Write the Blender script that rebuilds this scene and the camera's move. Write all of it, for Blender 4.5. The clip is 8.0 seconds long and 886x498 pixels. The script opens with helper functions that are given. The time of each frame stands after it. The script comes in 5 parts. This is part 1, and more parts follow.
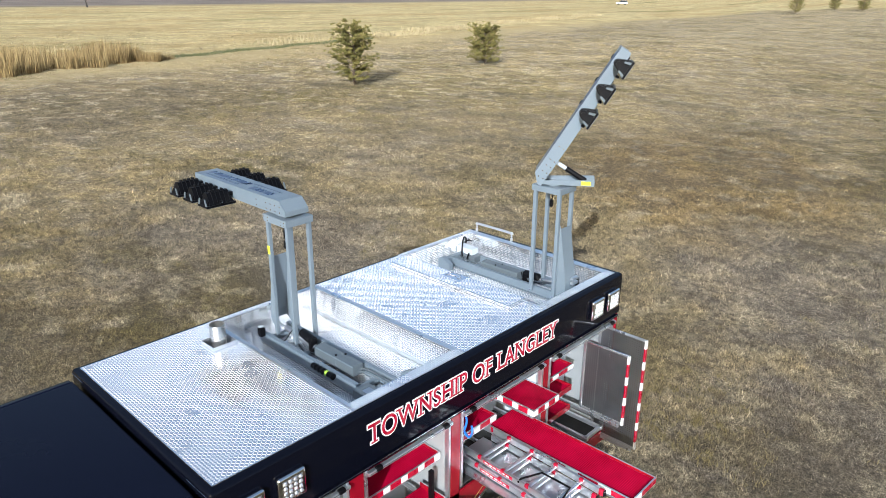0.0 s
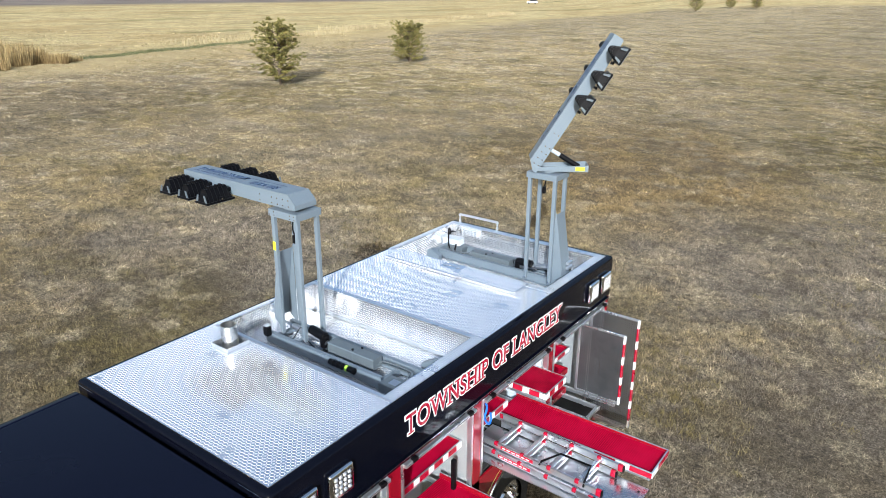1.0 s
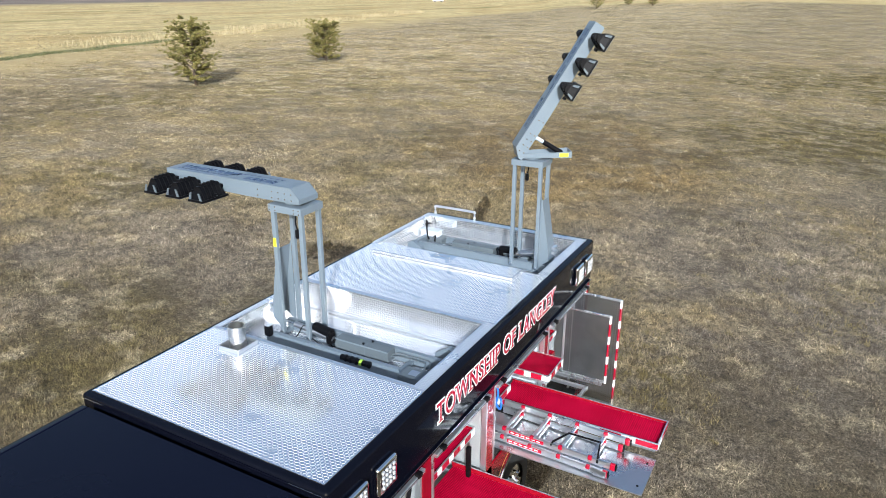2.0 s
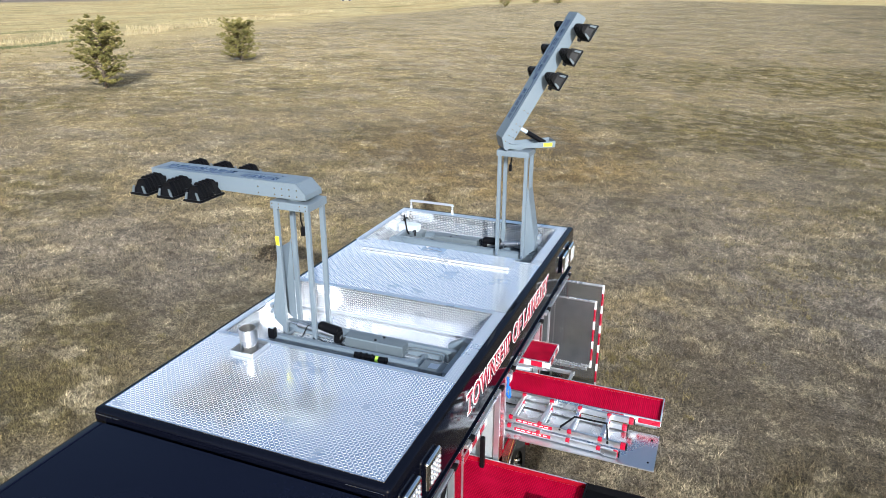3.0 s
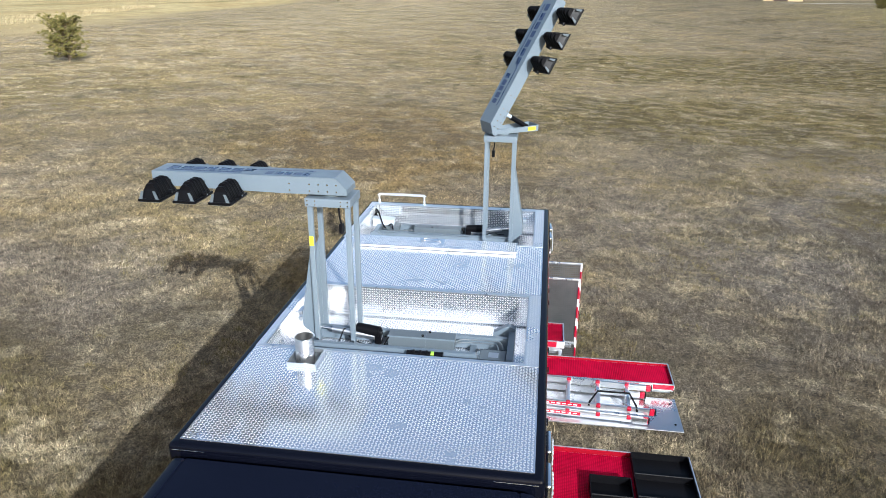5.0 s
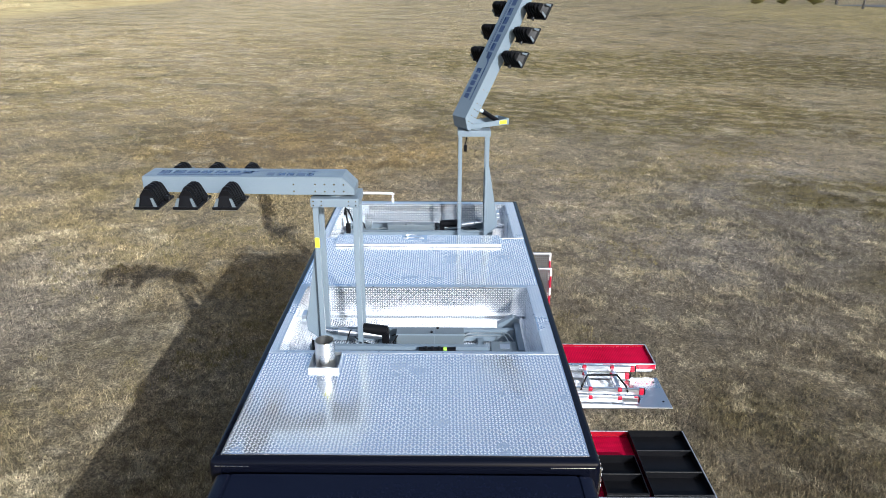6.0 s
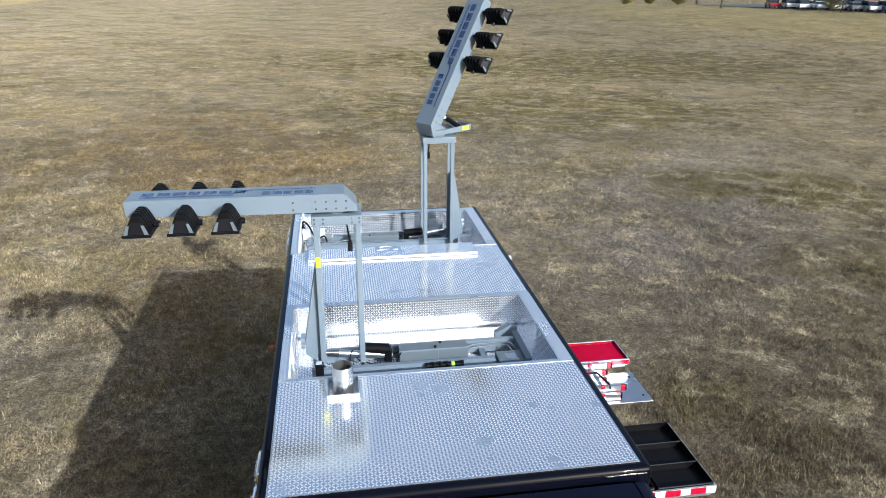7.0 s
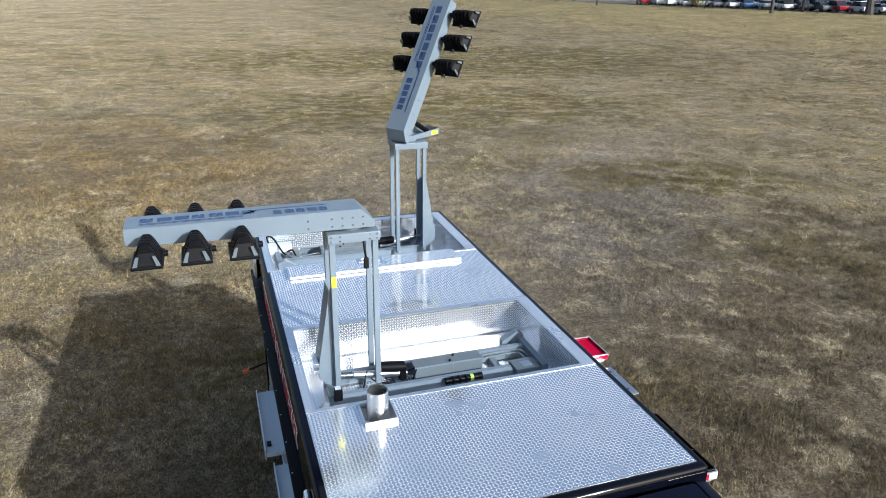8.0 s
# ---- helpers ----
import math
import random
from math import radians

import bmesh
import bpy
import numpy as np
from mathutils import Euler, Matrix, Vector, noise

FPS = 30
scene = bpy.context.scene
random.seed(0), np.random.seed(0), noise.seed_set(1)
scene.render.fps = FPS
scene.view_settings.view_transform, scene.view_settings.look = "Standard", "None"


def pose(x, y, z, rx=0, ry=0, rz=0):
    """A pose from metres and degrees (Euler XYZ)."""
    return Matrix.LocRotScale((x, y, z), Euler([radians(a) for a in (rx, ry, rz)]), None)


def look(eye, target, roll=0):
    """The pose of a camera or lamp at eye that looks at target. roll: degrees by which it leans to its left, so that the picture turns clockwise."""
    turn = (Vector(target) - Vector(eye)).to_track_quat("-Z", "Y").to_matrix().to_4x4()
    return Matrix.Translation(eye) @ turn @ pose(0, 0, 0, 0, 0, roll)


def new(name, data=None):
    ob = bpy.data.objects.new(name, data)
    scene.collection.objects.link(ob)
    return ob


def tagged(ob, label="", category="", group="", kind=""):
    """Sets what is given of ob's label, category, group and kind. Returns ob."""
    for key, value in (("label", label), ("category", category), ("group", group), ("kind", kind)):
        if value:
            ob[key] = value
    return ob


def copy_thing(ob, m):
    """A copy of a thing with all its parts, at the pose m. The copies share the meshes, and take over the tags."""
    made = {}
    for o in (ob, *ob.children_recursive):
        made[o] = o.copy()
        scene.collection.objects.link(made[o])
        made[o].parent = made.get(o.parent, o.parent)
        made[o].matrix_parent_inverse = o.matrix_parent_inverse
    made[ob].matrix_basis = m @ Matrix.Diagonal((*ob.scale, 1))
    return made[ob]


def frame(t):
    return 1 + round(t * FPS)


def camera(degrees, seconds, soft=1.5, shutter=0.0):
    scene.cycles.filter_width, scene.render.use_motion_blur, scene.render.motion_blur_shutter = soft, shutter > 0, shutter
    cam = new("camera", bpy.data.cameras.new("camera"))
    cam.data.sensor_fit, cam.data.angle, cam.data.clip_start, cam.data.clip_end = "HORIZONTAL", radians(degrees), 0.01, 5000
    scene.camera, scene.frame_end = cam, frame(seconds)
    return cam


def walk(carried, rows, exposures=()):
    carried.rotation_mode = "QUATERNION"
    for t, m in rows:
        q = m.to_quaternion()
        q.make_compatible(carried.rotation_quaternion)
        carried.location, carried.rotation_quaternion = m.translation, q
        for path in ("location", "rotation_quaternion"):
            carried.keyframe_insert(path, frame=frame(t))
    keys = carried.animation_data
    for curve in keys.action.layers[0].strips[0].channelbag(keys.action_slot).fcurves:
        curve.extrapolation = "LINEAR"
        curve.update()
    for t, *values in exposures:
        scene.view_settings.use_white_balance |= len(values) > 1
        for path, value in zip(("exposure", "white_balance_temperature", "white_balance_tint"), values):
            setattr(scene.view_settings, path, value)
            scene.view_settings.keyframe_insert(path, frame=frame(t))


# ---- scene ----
cam = camera(64.9, 8.0, soft=0.8)
PATH = [
    (0, (6.384, -1.839, 6.538), (5.101, -0.474, 5.839), 0.3),
    (0.5, (6.024, -2.14, 6.469), (4.82, -0.703, 5.77), 0.2),
    (1, (5.681, -2.447, 6.418), (4.571, -0.937, 5.719), 0.3),
    (1.5, (5.316, -2.718, 6.366), (4.306, -1.141, 5.666), 0.2),
    (3, (4.129, -3.323, 6.224), (3.437, -1.583, 5.522), 0.2),
    (3.5, (3.683, -3.45, 6.19), (3.098, -1.672, 5.486), 0.2),
    (4, (3.224, -3.542, 6.152), (2.744, -1.733, 5.447), 0.2),
    (4.5, (2.768, -3.608, 6.123), (2.391, -1.776, 5.416), 0.3),
    (6, (1.448, -3.748, 6.079), (1.444, -1.882, 5.361), 0.3),
    (6.5, (0.959, -3.658, 6.088), (1.113, -1.797, 5.37), 0.4),
    (7, (0.498, -3.517, 6.128), (0.801, -1.674, 5.412), 0.5),
    (7.5, (0.046, -3.341, 6.165), (0.494, -1.527, 5.45), 0.5),
    (8, (-0.447, -3.083, 6.174), (0.151, -1.316, 5.453), 0.7),
]
walk(cam, [(t, look(eye, target, roll)) for t, eye, target, roll in PATH], [(0, 0.35, 5920, 7), (8, 0.42, 5820, 7)])

# ---- light ----
SUN_FROM = Vector((1.1, -1.83, 1.0)).normalized()
SUN_ELEV = math.asin(SUN_FROM.z)
SUN_AZ = math.atan2(SUN_FROM.x, SUN_FROM.y)
world = bpy.data.worlds.new("sky")
scene.world = world
world.use_nodes = True
wn = world.node_tree.nodes
sky = wn.new("ShaderNodeTexSky")
sky.sky_type = "NISHITA"
sky.sun_disc = False
sky.sun_elevation = SUN_ELEV
sky.sun_rotation = SUN_AZ
sky.air_density, sky.dust_density, sky.ozone_density = 1.0, 4.5, 1.0
wn["Background"].inputs[1].default_value = 0.13
haze = wn.new("ShaderNodeBackground")
haze.inputs[0].default_value = (0.93, 0.97, 1.0, 1)
haze.inputs[1].default_value = 0.035
both = wn.new("ShaderNodeAddShader")
wl = world.node_tree.links
wl.new(sky.outputs[0], wn["Background"].inputs[0])
wl.new(wn["Background"].outputs[0], both.inputs[0])
wl.new(haze.outputs[0], both.inputs[1])
wl.new(both.outputs[0], wn["World Output"].inputs[0])
sun = new("sun", bpy.data.lights.new("sun", "SUN"))
sun.data.energy, sun.data.angle, sun.data.color = 5.0, radians(0.55), (1.0, 0.995, 0.985)
sun.matrix_world = look(SUN_FROM * 60, (0, 0, 0))


# ---- materials ----
def nodes_of(name):
    m = bpy.data.materials.new(name)
    m.use_nodes = True
    return m, m.node_tree.nodes, m.node_tree.links, m.node_tree.nodes["Principled BSDF"]


def mixed(n, l, fac, a, b):
    x = n.new("ShaderNodeMix")
    x.data_type = "RGBA"
    for sock, v in ((x.inputs[0], fac), (x.inputs[6], a), (x.inputs[7], b)):
        if isinstance(v, (float, int)):
            sock.default_value = v
        elif isinstance(v, tuple):
            sock.default_value = (*v, 1) if len(v) == 3 else v
        else:
            l.new(v, sock)
    return x.outputs[2]


def noisy(n, l, scale, detail=4.0, lo=0.35, hi=0.65, stretch=None, rough=0.55):
    tc = n.new("ShaderNodeTexCoord")
    src = tc.outputs["Object"]
    if stretch:
        mp = n.new("ShaderNodeMapping")
        mp.inputs["Scale"].default_value = stretch
        l.new(src, mp.inputs[0])
        src = mp.outputs[0]
    t = n.new("ShaderNodeTexNoise")
    t.inputs["Scale"].default_value, t.inputs["Detail"].default_value = scale, detail
    t.inputs["Roughness"].default_value = rough
    l.new(src, t.inputs["Vector"])
    r = n.new("ShaderNodeMapRange")
    r.inputs[1].default_value, r.inputs[2].default_value = lo, hi
    l.new(t.outputs[0], r.inputs[0])
    return r.outputs[0]


def bumped(n, l, bsdf, height, strength, dist):
    b = n.new("ShaderNodeBump")
    b.inputs["Strength"].default_value, b.inputs["Distance"].default_value = strength, dist
    l.new(height, b.inputs["Height"])
    l.new(b.outputs[0], bsdf.inputs["Normal"])


def surface(name, col, rough=0.5, metal=0.0, var=0.15, grain=60.0, patch=3.0, bump=0.0, coat=0.0, stretch=None, spread=0.08, gloss=0.5):
    """A plain material with a fine grain and broad patches in colour and gloss."""
    m, n, l, p = nodes_of(name)
    dark = tuple(c * (1 - var) for c in col)
    light = tuple(min(1, c * (1 + var)) for c in col)
    fine = noisy(n, l, grain, 3, 0.3, 0.7, stretch)
    broad = noisy(n, l, patch, 5, 0.35, 0.65)
    a = mixed(n, l, fine, dark, light)
    c = mixed(n, l, broad, a, col)
    l.new(c, p.inputs["Base Color"])
    p.inputs["Metallic"].default_value = metal
    p.inputs["Specular IOR Level"].default_value = gloss
    r = n.new("ShaderNodeMapRange")
    r.inputs[3].default_value, r.inputs[4].default_value = max(0.02, rough - spread), min(1, rough + spread)
    l.new(broad, r.inputs[0])
    l.new(r.outputs[0], p.inputs["Roughness"])
    p.inputs["Coat Weight"].default_value = coat
    p.inputs["Coat Roughness"].default_value = 0.05
    if bump:
        bumped(n, l, p, fine, bump, 0.002)
    return m


M_PLATE = surface("tread_plate_aluminium", (0.85, 0.87, 0.905), 0.11, 0.91, 0.06, 90, 2.5, 0.05)
M_LOZENGE = surface("tread_lozenge_aluminium", (0.94, 0.955, 0.98), 0.34, 0.8, 0.04, 90, 2.5)
M_ALU = surface("brushed_aluminium", (0.78, 0.81, 0.85), 0.34, 0.92, 0.08, 40, 3, 0.05, stretch=(1, 14, 14))
M_CHROME = surface("chrome", (0.9, 0.9, 0.9), 0.12, 1.0, 0.05, 30, 4)
M_STEEL = surface("stainless_pipe", (0.72, 0.71, 0.69), 0.3, 1.0, 0.12, 25, 6, 0.05)
M_BLACK = surface("gloss_black_paint", (0.0025, 0.003, 0.0065), 0.08, 0.0, 0.2, 50, 1.5, 0, 0.0, gloss=0.17)
M_NAVY = surface("dark_navy_paint", (0.0035, 0.0045, 0.012), 0.22, 0.0, 0.2, 40, 1.0, 0, 0.0, gloss=0.13)
M_RED = surface("gloss_red_paint", (0.24, 0.004, 0.014), 0.2, 0.0, 0.15, 40, 2, 0, 0.3)
M_GREY = surface("grey_powder_coat", (0.142, 0.178, 0.212), 0.38, 0.0, 0.1, 160, 4, 0.08)
M_GREYBOX = surface("grey_box_paint", (0.1, 0.122, 0.138), 0.45, 0.0, 0.1, 160, 4, 0.08)
M_BLK = surface("black_plastic", (0.004, 0.004, 0.005), 0.4, 0.0, 0.3, 80, 6, 0.1, gloss=0.14)
M_RUBBER = surface("black_rubber", (0.02, 0.02, 0.02), 0.75, 0.0, 0.3, 60, 6, 0.2)
M_WHITE = surface("white_panel", (0.46, 0.52, 0.58), 0.45, 0.0, 0.05, 50, 2)
M_TAPE_R = surface("red_reflective_tape", (0.36, 0.003, 0.026), 0.3, 0.0, 0.15, 200, 8)
M_TAPE_W = surface("white_reflective_tape", (0.85, 0.85, 0.84), 0.3, 0.0, 0.06, 200, 8)
M_YELLOW = surface("yellow_label", (0.85, 0.78, 0.02), 0.45, 0.0, 0.08, 90, 9)
M_GREEN = surface("lime_label", (0.35, 0.6, 0.06), 0.5, 0.0, 0.1, 90, 9)
M_BLUE = surface("boom_decal_blue", (0.025, 0.045, 0.105), 0.3, 0.0, 0.15, 80, 6)
M_BLUEHOSE = surface("blue_hose", (0.02, 0.14, 0.55), 0.4, 0.0, 0.15, 80, 6)
M_ORANGE = surface("orange_latch", (0.6, 0.1, 0.03), 0.4, 0.0, 0.15, 80, 6)
M_LED = surface("lamp_lens", (0.62, 0.64, 0.66), 0.12, 0.6, 0.25, 120, 20, 0.4)
M_BARK = surface("pine_bark", (0.11, 0.08, 0.055), 0.9, 0.0, 0.35, 30, 4, 0.6)
M_SHELF = surface("shelf_aluminium", (0.55, 0.57, 0.6), 0.3, 0.95, 0.06, 30, 2)
M_GOLD = surface("gold_pinstripe", (0.55, 0.4, 0.12), 0.35, 0.6, 0.1, 30, 2)
M_DARKIN = surface("compartment_liner", (0.36, 0.38, 0.39), 0.5, 0.3, 0.1, 60, 3)


def red_mat():
    m, n, l, p = nodes_of("red_drainage_mat")
    tc = n.new("ShaderNodeTexCoord")
    v = n.new("ShaderNodeTexVoronoi")
    v.inputs["Scale"].default_value, v.inputs["Randomness"].default_value = 48, 0.0
    l.new(tc.outputs["Object"], v.inputs["Vector"])
    r = n.new("ShaderNodeMapRange")
    r.inputs[1].default_value, r.inputs[2].default_value = 0.15, 0.5
    l.new(v.outputs["Distance"], r.inputs[0])
    broad = noisy(n, l, 4, 5)
    a = mixed(n, l, r.outputs[0], (0.6, 0.0, 0.042), (0.17, 0.0, 0.01))
    l.new(mixed(n, l, broad, a, mixed(n, l, 0.5, a, (0.5, 0.002, 0.041))), p.inputs["Base Color"])
    p.inputs["Roughness"].default_value = 0.6
    p.inputs["Specular IOR Level"].default_value = 0.05
    bumped(n, l, p, r.outputs[0], 0.4, 0.004)
    return m


M_MAT = red_mat()


def perforated():
    m, n, l, p = nodes_of("perforated_aluminium")
    tc = n.new("ShaderNodeTexCoord")
    sep = n.new("ShaderNodeSeparateXYZ")
    l.new(tc.outputs["Object"], sep.inputs[0])
    terms = []
    for ax in (0, 2):
        d = n.new("ShaderNodeMath"); d.operation = "MULTIPLY"; d.inputs[1].default_value = 1 / 0.03
        l.new(sep.outputs[ax], d.inputs[0])
        f = n.new("ShaderNodeMath"); f.operation = "FRACT"
        l.new(d.outputs[0], f.inputs[0])
        s = n.new("ShaderNodeMath"); s.operation = "SUBTRACT"; s.inputs[1].default_value = 0.5
        l.new(f.outputs[0], s.inputs[0])
        q = n.new("ShaderNodeMath"); q.operation = "POWER"; q.inputs[1].default_value = 2
        l.new(s.outputs[0], q.inputs[0])
        terms.append(q.outputs[0])
    a = n.new("ShaderNodeMath"); a.operation = "ADD"
    l.new(terms[0], a.inputs[0]); l.new(terms[1], a.inputs[1])
    lt = n.new("ShaderNodeMath"); lt.operation = "LESS_THAN"; lt.inputs[1].default_value = 0.075
    l.new(a.outputs[0], lt.inputs[0])
    inv = n.new("ShaderNodeMath"); inv.operation = "SUBTRACT"; inv.inputs[0].default_value = 1
    l.new(lt.outputs[0], inv.inputs[1])
    l.new(inv.outputs[0], p.inputs["Alpha"])
    l.new(mixed(n, l, noisy(n, l, 5, 5), (0.22, 0.23, 0.245), (0.3, 0.31, 0.33)), p.inputs["Base Color"])
    p.inputs["Metallic"].default_value, p.inputs["Roughness"].default_value = 0.9, 0.35
    return m


M_PERF = perforated()


def zone(n, l, cx, cy, rx, ry, turn, wave, most=1.0, edge=0.5):
    """An uneven oval of the field round (cx, cy), 0 outside to most inside; wave frays its outline."""
    geo = n.new("ShaderNodeNewGeometry")
    mp = n.new("ShaderNodeMapping")
    mp.vector_type = "TEXTURE"
    mp.inputs["Location"].default_value = (cx, cy, 0.0)
    mp.inputs["Rotation"].default_value = (0.0, 0.0, radians(turn))
    mp.inputs["Scale"].default_value = (rx, ry, 1e5)
    l.new(geo.outputs["Position"], mp.inputs[0])
    ln = n.new("ShaderNodeVectorMath"); ln.operation = "LENGTH"
    l.new(mp.outputs[0], ln.inputs[0])
    wob = n.new("ShaderNodeMath"); wob.operation = "MULTIPLY_ADD"
    wob.inputs[1].default_value = -0.9
    l.new(wave, wob.inputs[0]); l.new(ln.outputs["Value"], wob.inputs[2])
    r = n.new("ShaderNodeMapRange")
    r.interpolation_type = "SMOOTHSTEP"
    r.inputs[1].default_value, r.inputs[2].default_value = 0.55 + edge / 2, 0.55 - edge / 2
    r.inputs[3].default_value, r.inputs[4].default_value = 0.0, most
    l.new(wob.outputs[0], r.inputs[0])
    return r.outputs[0]


def joined(n, l, masks, how="MAXIMUM"):
    both = masks[0]
    for k in masks[1:]:
        m = n.new("ShaderNodeMath"); m.operation = how
        l.new(both, m.inputs[0]); l.new(k, m.inputs[1])
        both = m.outputs[0]
    return both


def scaled(n, l, col, fac):
    """The colour times a number."""
    v = n.new("ShaderNodeVectorMath")
    v.operation = "SCALE"
    l.new(col, v.inputs[0])
    l.new(fac, v.inputs["Scale"])
    return v.outputs[0]


def ranged(n, l, src, lo, hi):
    r = n.new("ShaderNodeMapRange")
    r.inputs[3].default_value, r.inputs[4].default_value = lo, hi
    l.new(src, r.inputs[0])
    return r.outputs[0]


def tinted(n, l, fac, col, by):
    """The colour multiplied by another, as far as fac says."""
    x = n.new("ShaderNodeMix")
    x.data_type, x.blend_type = "RGBA", "MULTIPLY"
    l.new(fac, x.inputs[0])
    l.new(col, x.inputs[6])
    x.inputs[7].default_value = (*by, 1)
    return x.outputs[2]


def prairie_tint(n, l):
    """Straw with drifts of grey thatch, ochre stems and olive new growth, in pale and dark tufts."""
    wave = noisy(n, l, 0.3, 7, 0.28, 0.72, rough=0.66)
    fray = noisy(n, l, 1.1, 7, 0.3, 0.7, rough=0.7)
    c = mixed(n, l, noisy(n, l, 0.09, 4, 0.38, 0.62), (0.365, 0.29, 0.165), (0.39, 0.302, 0.157))
    # grey flattened thatch, thin everywhere and thick in some swaths
    thatch = joined(n, l, [
        zone(n, l, 9.0, 12.5, 4.2, 11.0, -31, fray, 0.85, 0.8),
        zone(n, l, 3.5, 15.5, 5.0, 4.5, 0, fray, 0.7, 0.9),
        zone(n, l, -8.5, 7.0, 4.5, 4.0, 0, fray, 0.7, 0.9),
        zone(n, l, 12.0, 24.0, 9.0, 6.0, 10, wave, 0.5, 0.9),
        ranged(n, l, noisy(n, l, 0.45, 8, 0.48, 0.62, rough=0.7), 0.0, 0.45)])
    c = mixed(n, l, thatch, c, (0.252, 0.223, 0.2))
    # ochre seed stems
    ochre = joined(n, l, [
        zone(n, l, -4.0, 23.5, 5.6, 8.0, 8, wave, 0.85, 0.7),
        zone(n, l, -2.0, 9.5, 2.6, 2.2, 0, fray, 0.45, 0.8),
        ranged(n, l, noisy(n, l, 0.6, 6, 0.56, 0.68, rough=0.65), 0.0, 0.4)])
    c = mixed(n, l, ochre, c, (0.292, 0.205, 0.09))
    # brown and olive growth, with painted shade on both sides of the truck
    brown = joined(n, l, [
        zone(n, l, 15.5, 8.0, 4.5, 5.5, 0, wave, 0.85, 0.5),
        zone(n, l, -31.0, 13.0, 9.0, 13.0, 15, wave, 0.62, 0.9),
        # brown thatch, and the blades' own shade put into the colour
        zone(n, l, 9.5, 0.5, 8.0, 10.0, 0, wave, 0.9, 0.9),
        # olive-brown ground, darkened further to deepen the truck's shadow
        zone(n, l, -4.5, -1.5, 6.0, 7.5, 0, wave, 0.62, 0.9)])
    c = mixed(n, l, brown, c, (0.155, 0.123, 0.076))
    belts = joined(n, l, [
        zone(n, l, 11.0, 33.0, 13.0, 8.0, 12, wave, 1.0, 0.7),
        zone(n, l, 20.0, 58.0, 26.0, 13.0, 0, wave, 1.0, 0.8),
        zone(n, l, -24.0, 32.0, 7.0, 9.0, 20, wave, 0.5, 0.8),
        zone(n, l, 15.0, 17.0, 5.0, 2.4, -20, wave, 1.0, 0.6),
        ranged(n, l, noisy(n, l, 0.16, 6, 0.5, 0.66), 0.0, 0.8)])
    clump = noisy(n, l, 1.1, 7, 0.4, 0.53, stretch=(0.8, 1.2, 1), rough=0.68)
    c = mixed(n, l, joined(n, l, [belts, clump], "MULTIPLY"), c, (0.15, 0.122, 0.043))
    # yellow lawn towards the car park
    lawn = zone(n, l, 80.0, 92.0, 30.0, 62.0, 22, wave, 0.85, 0.5)
    c = mixed(n, l, lawn, c, (0.41, 0.325, 0.14))
    # pale dry tufts and darker gaps between them
    c = mixed(n, l, ranged(n, l, noisy(n, l, 1.2, 6, 0.53, 0.62, rough=0.62), 0.0, 0.8), c, (0.47, 0.396, 0.268))
    c = scaled(n, l, c, ranged(n, l, noisy(n, l, 6.5, 7, 0.37, 0.63, rough=0.74), 0.42, 1.42))
    c = scaled(n, l, c, ranged(n, l, noisy(n, l, 1.0, 7, 0.38, 0.6, rough=0.68), 0.7, 1.12))
    c = scaled(n, l, c, ranged(n, l, noisy(n, l, 0.22, 6, 0.38, 0.62, rough=0.66), 0.8, 1.1))
    # wheel tracks of earlier passes, a pair of pressed lanes
    track = joined(n, l, [zone(n, l, -10.6, 42.0, 0.4, 30.0, 21.5, fray, 0.2, 1.0), zone(n, l, -8.6, 43.0, 0.4, 30.0, 21.5, fray, 0.2, 1.0)])
    c = tinted(n, l, track, c, (0.55, 0.52, 0.48))
    # the field is paler towards the marsh and duller towards the drive
    geo = n.new("ShaderNodeNewGeometry")
    sep = n.new("ShaderNodeSeparateXYZ")
    l.new(geo.outputs["Position"], sep.inputs[0])
    for lo, hi, a, b in ((9.0, 34.0, 1.0, 0.7), (-6.0, -26.0, 1.0, 1.26)):
        r = n.new("ShaderNodeMapRange")
        r.inputs[1].default_value, r.inputs[2].default_value = lo, hi
        r.inputs[3].default_value, r.inputs[4].default_value = a, b
        l.new(sep.outputs[0], r.inputs[0])
        c = scaled(n, l, c, r.outputs[0])
    return c


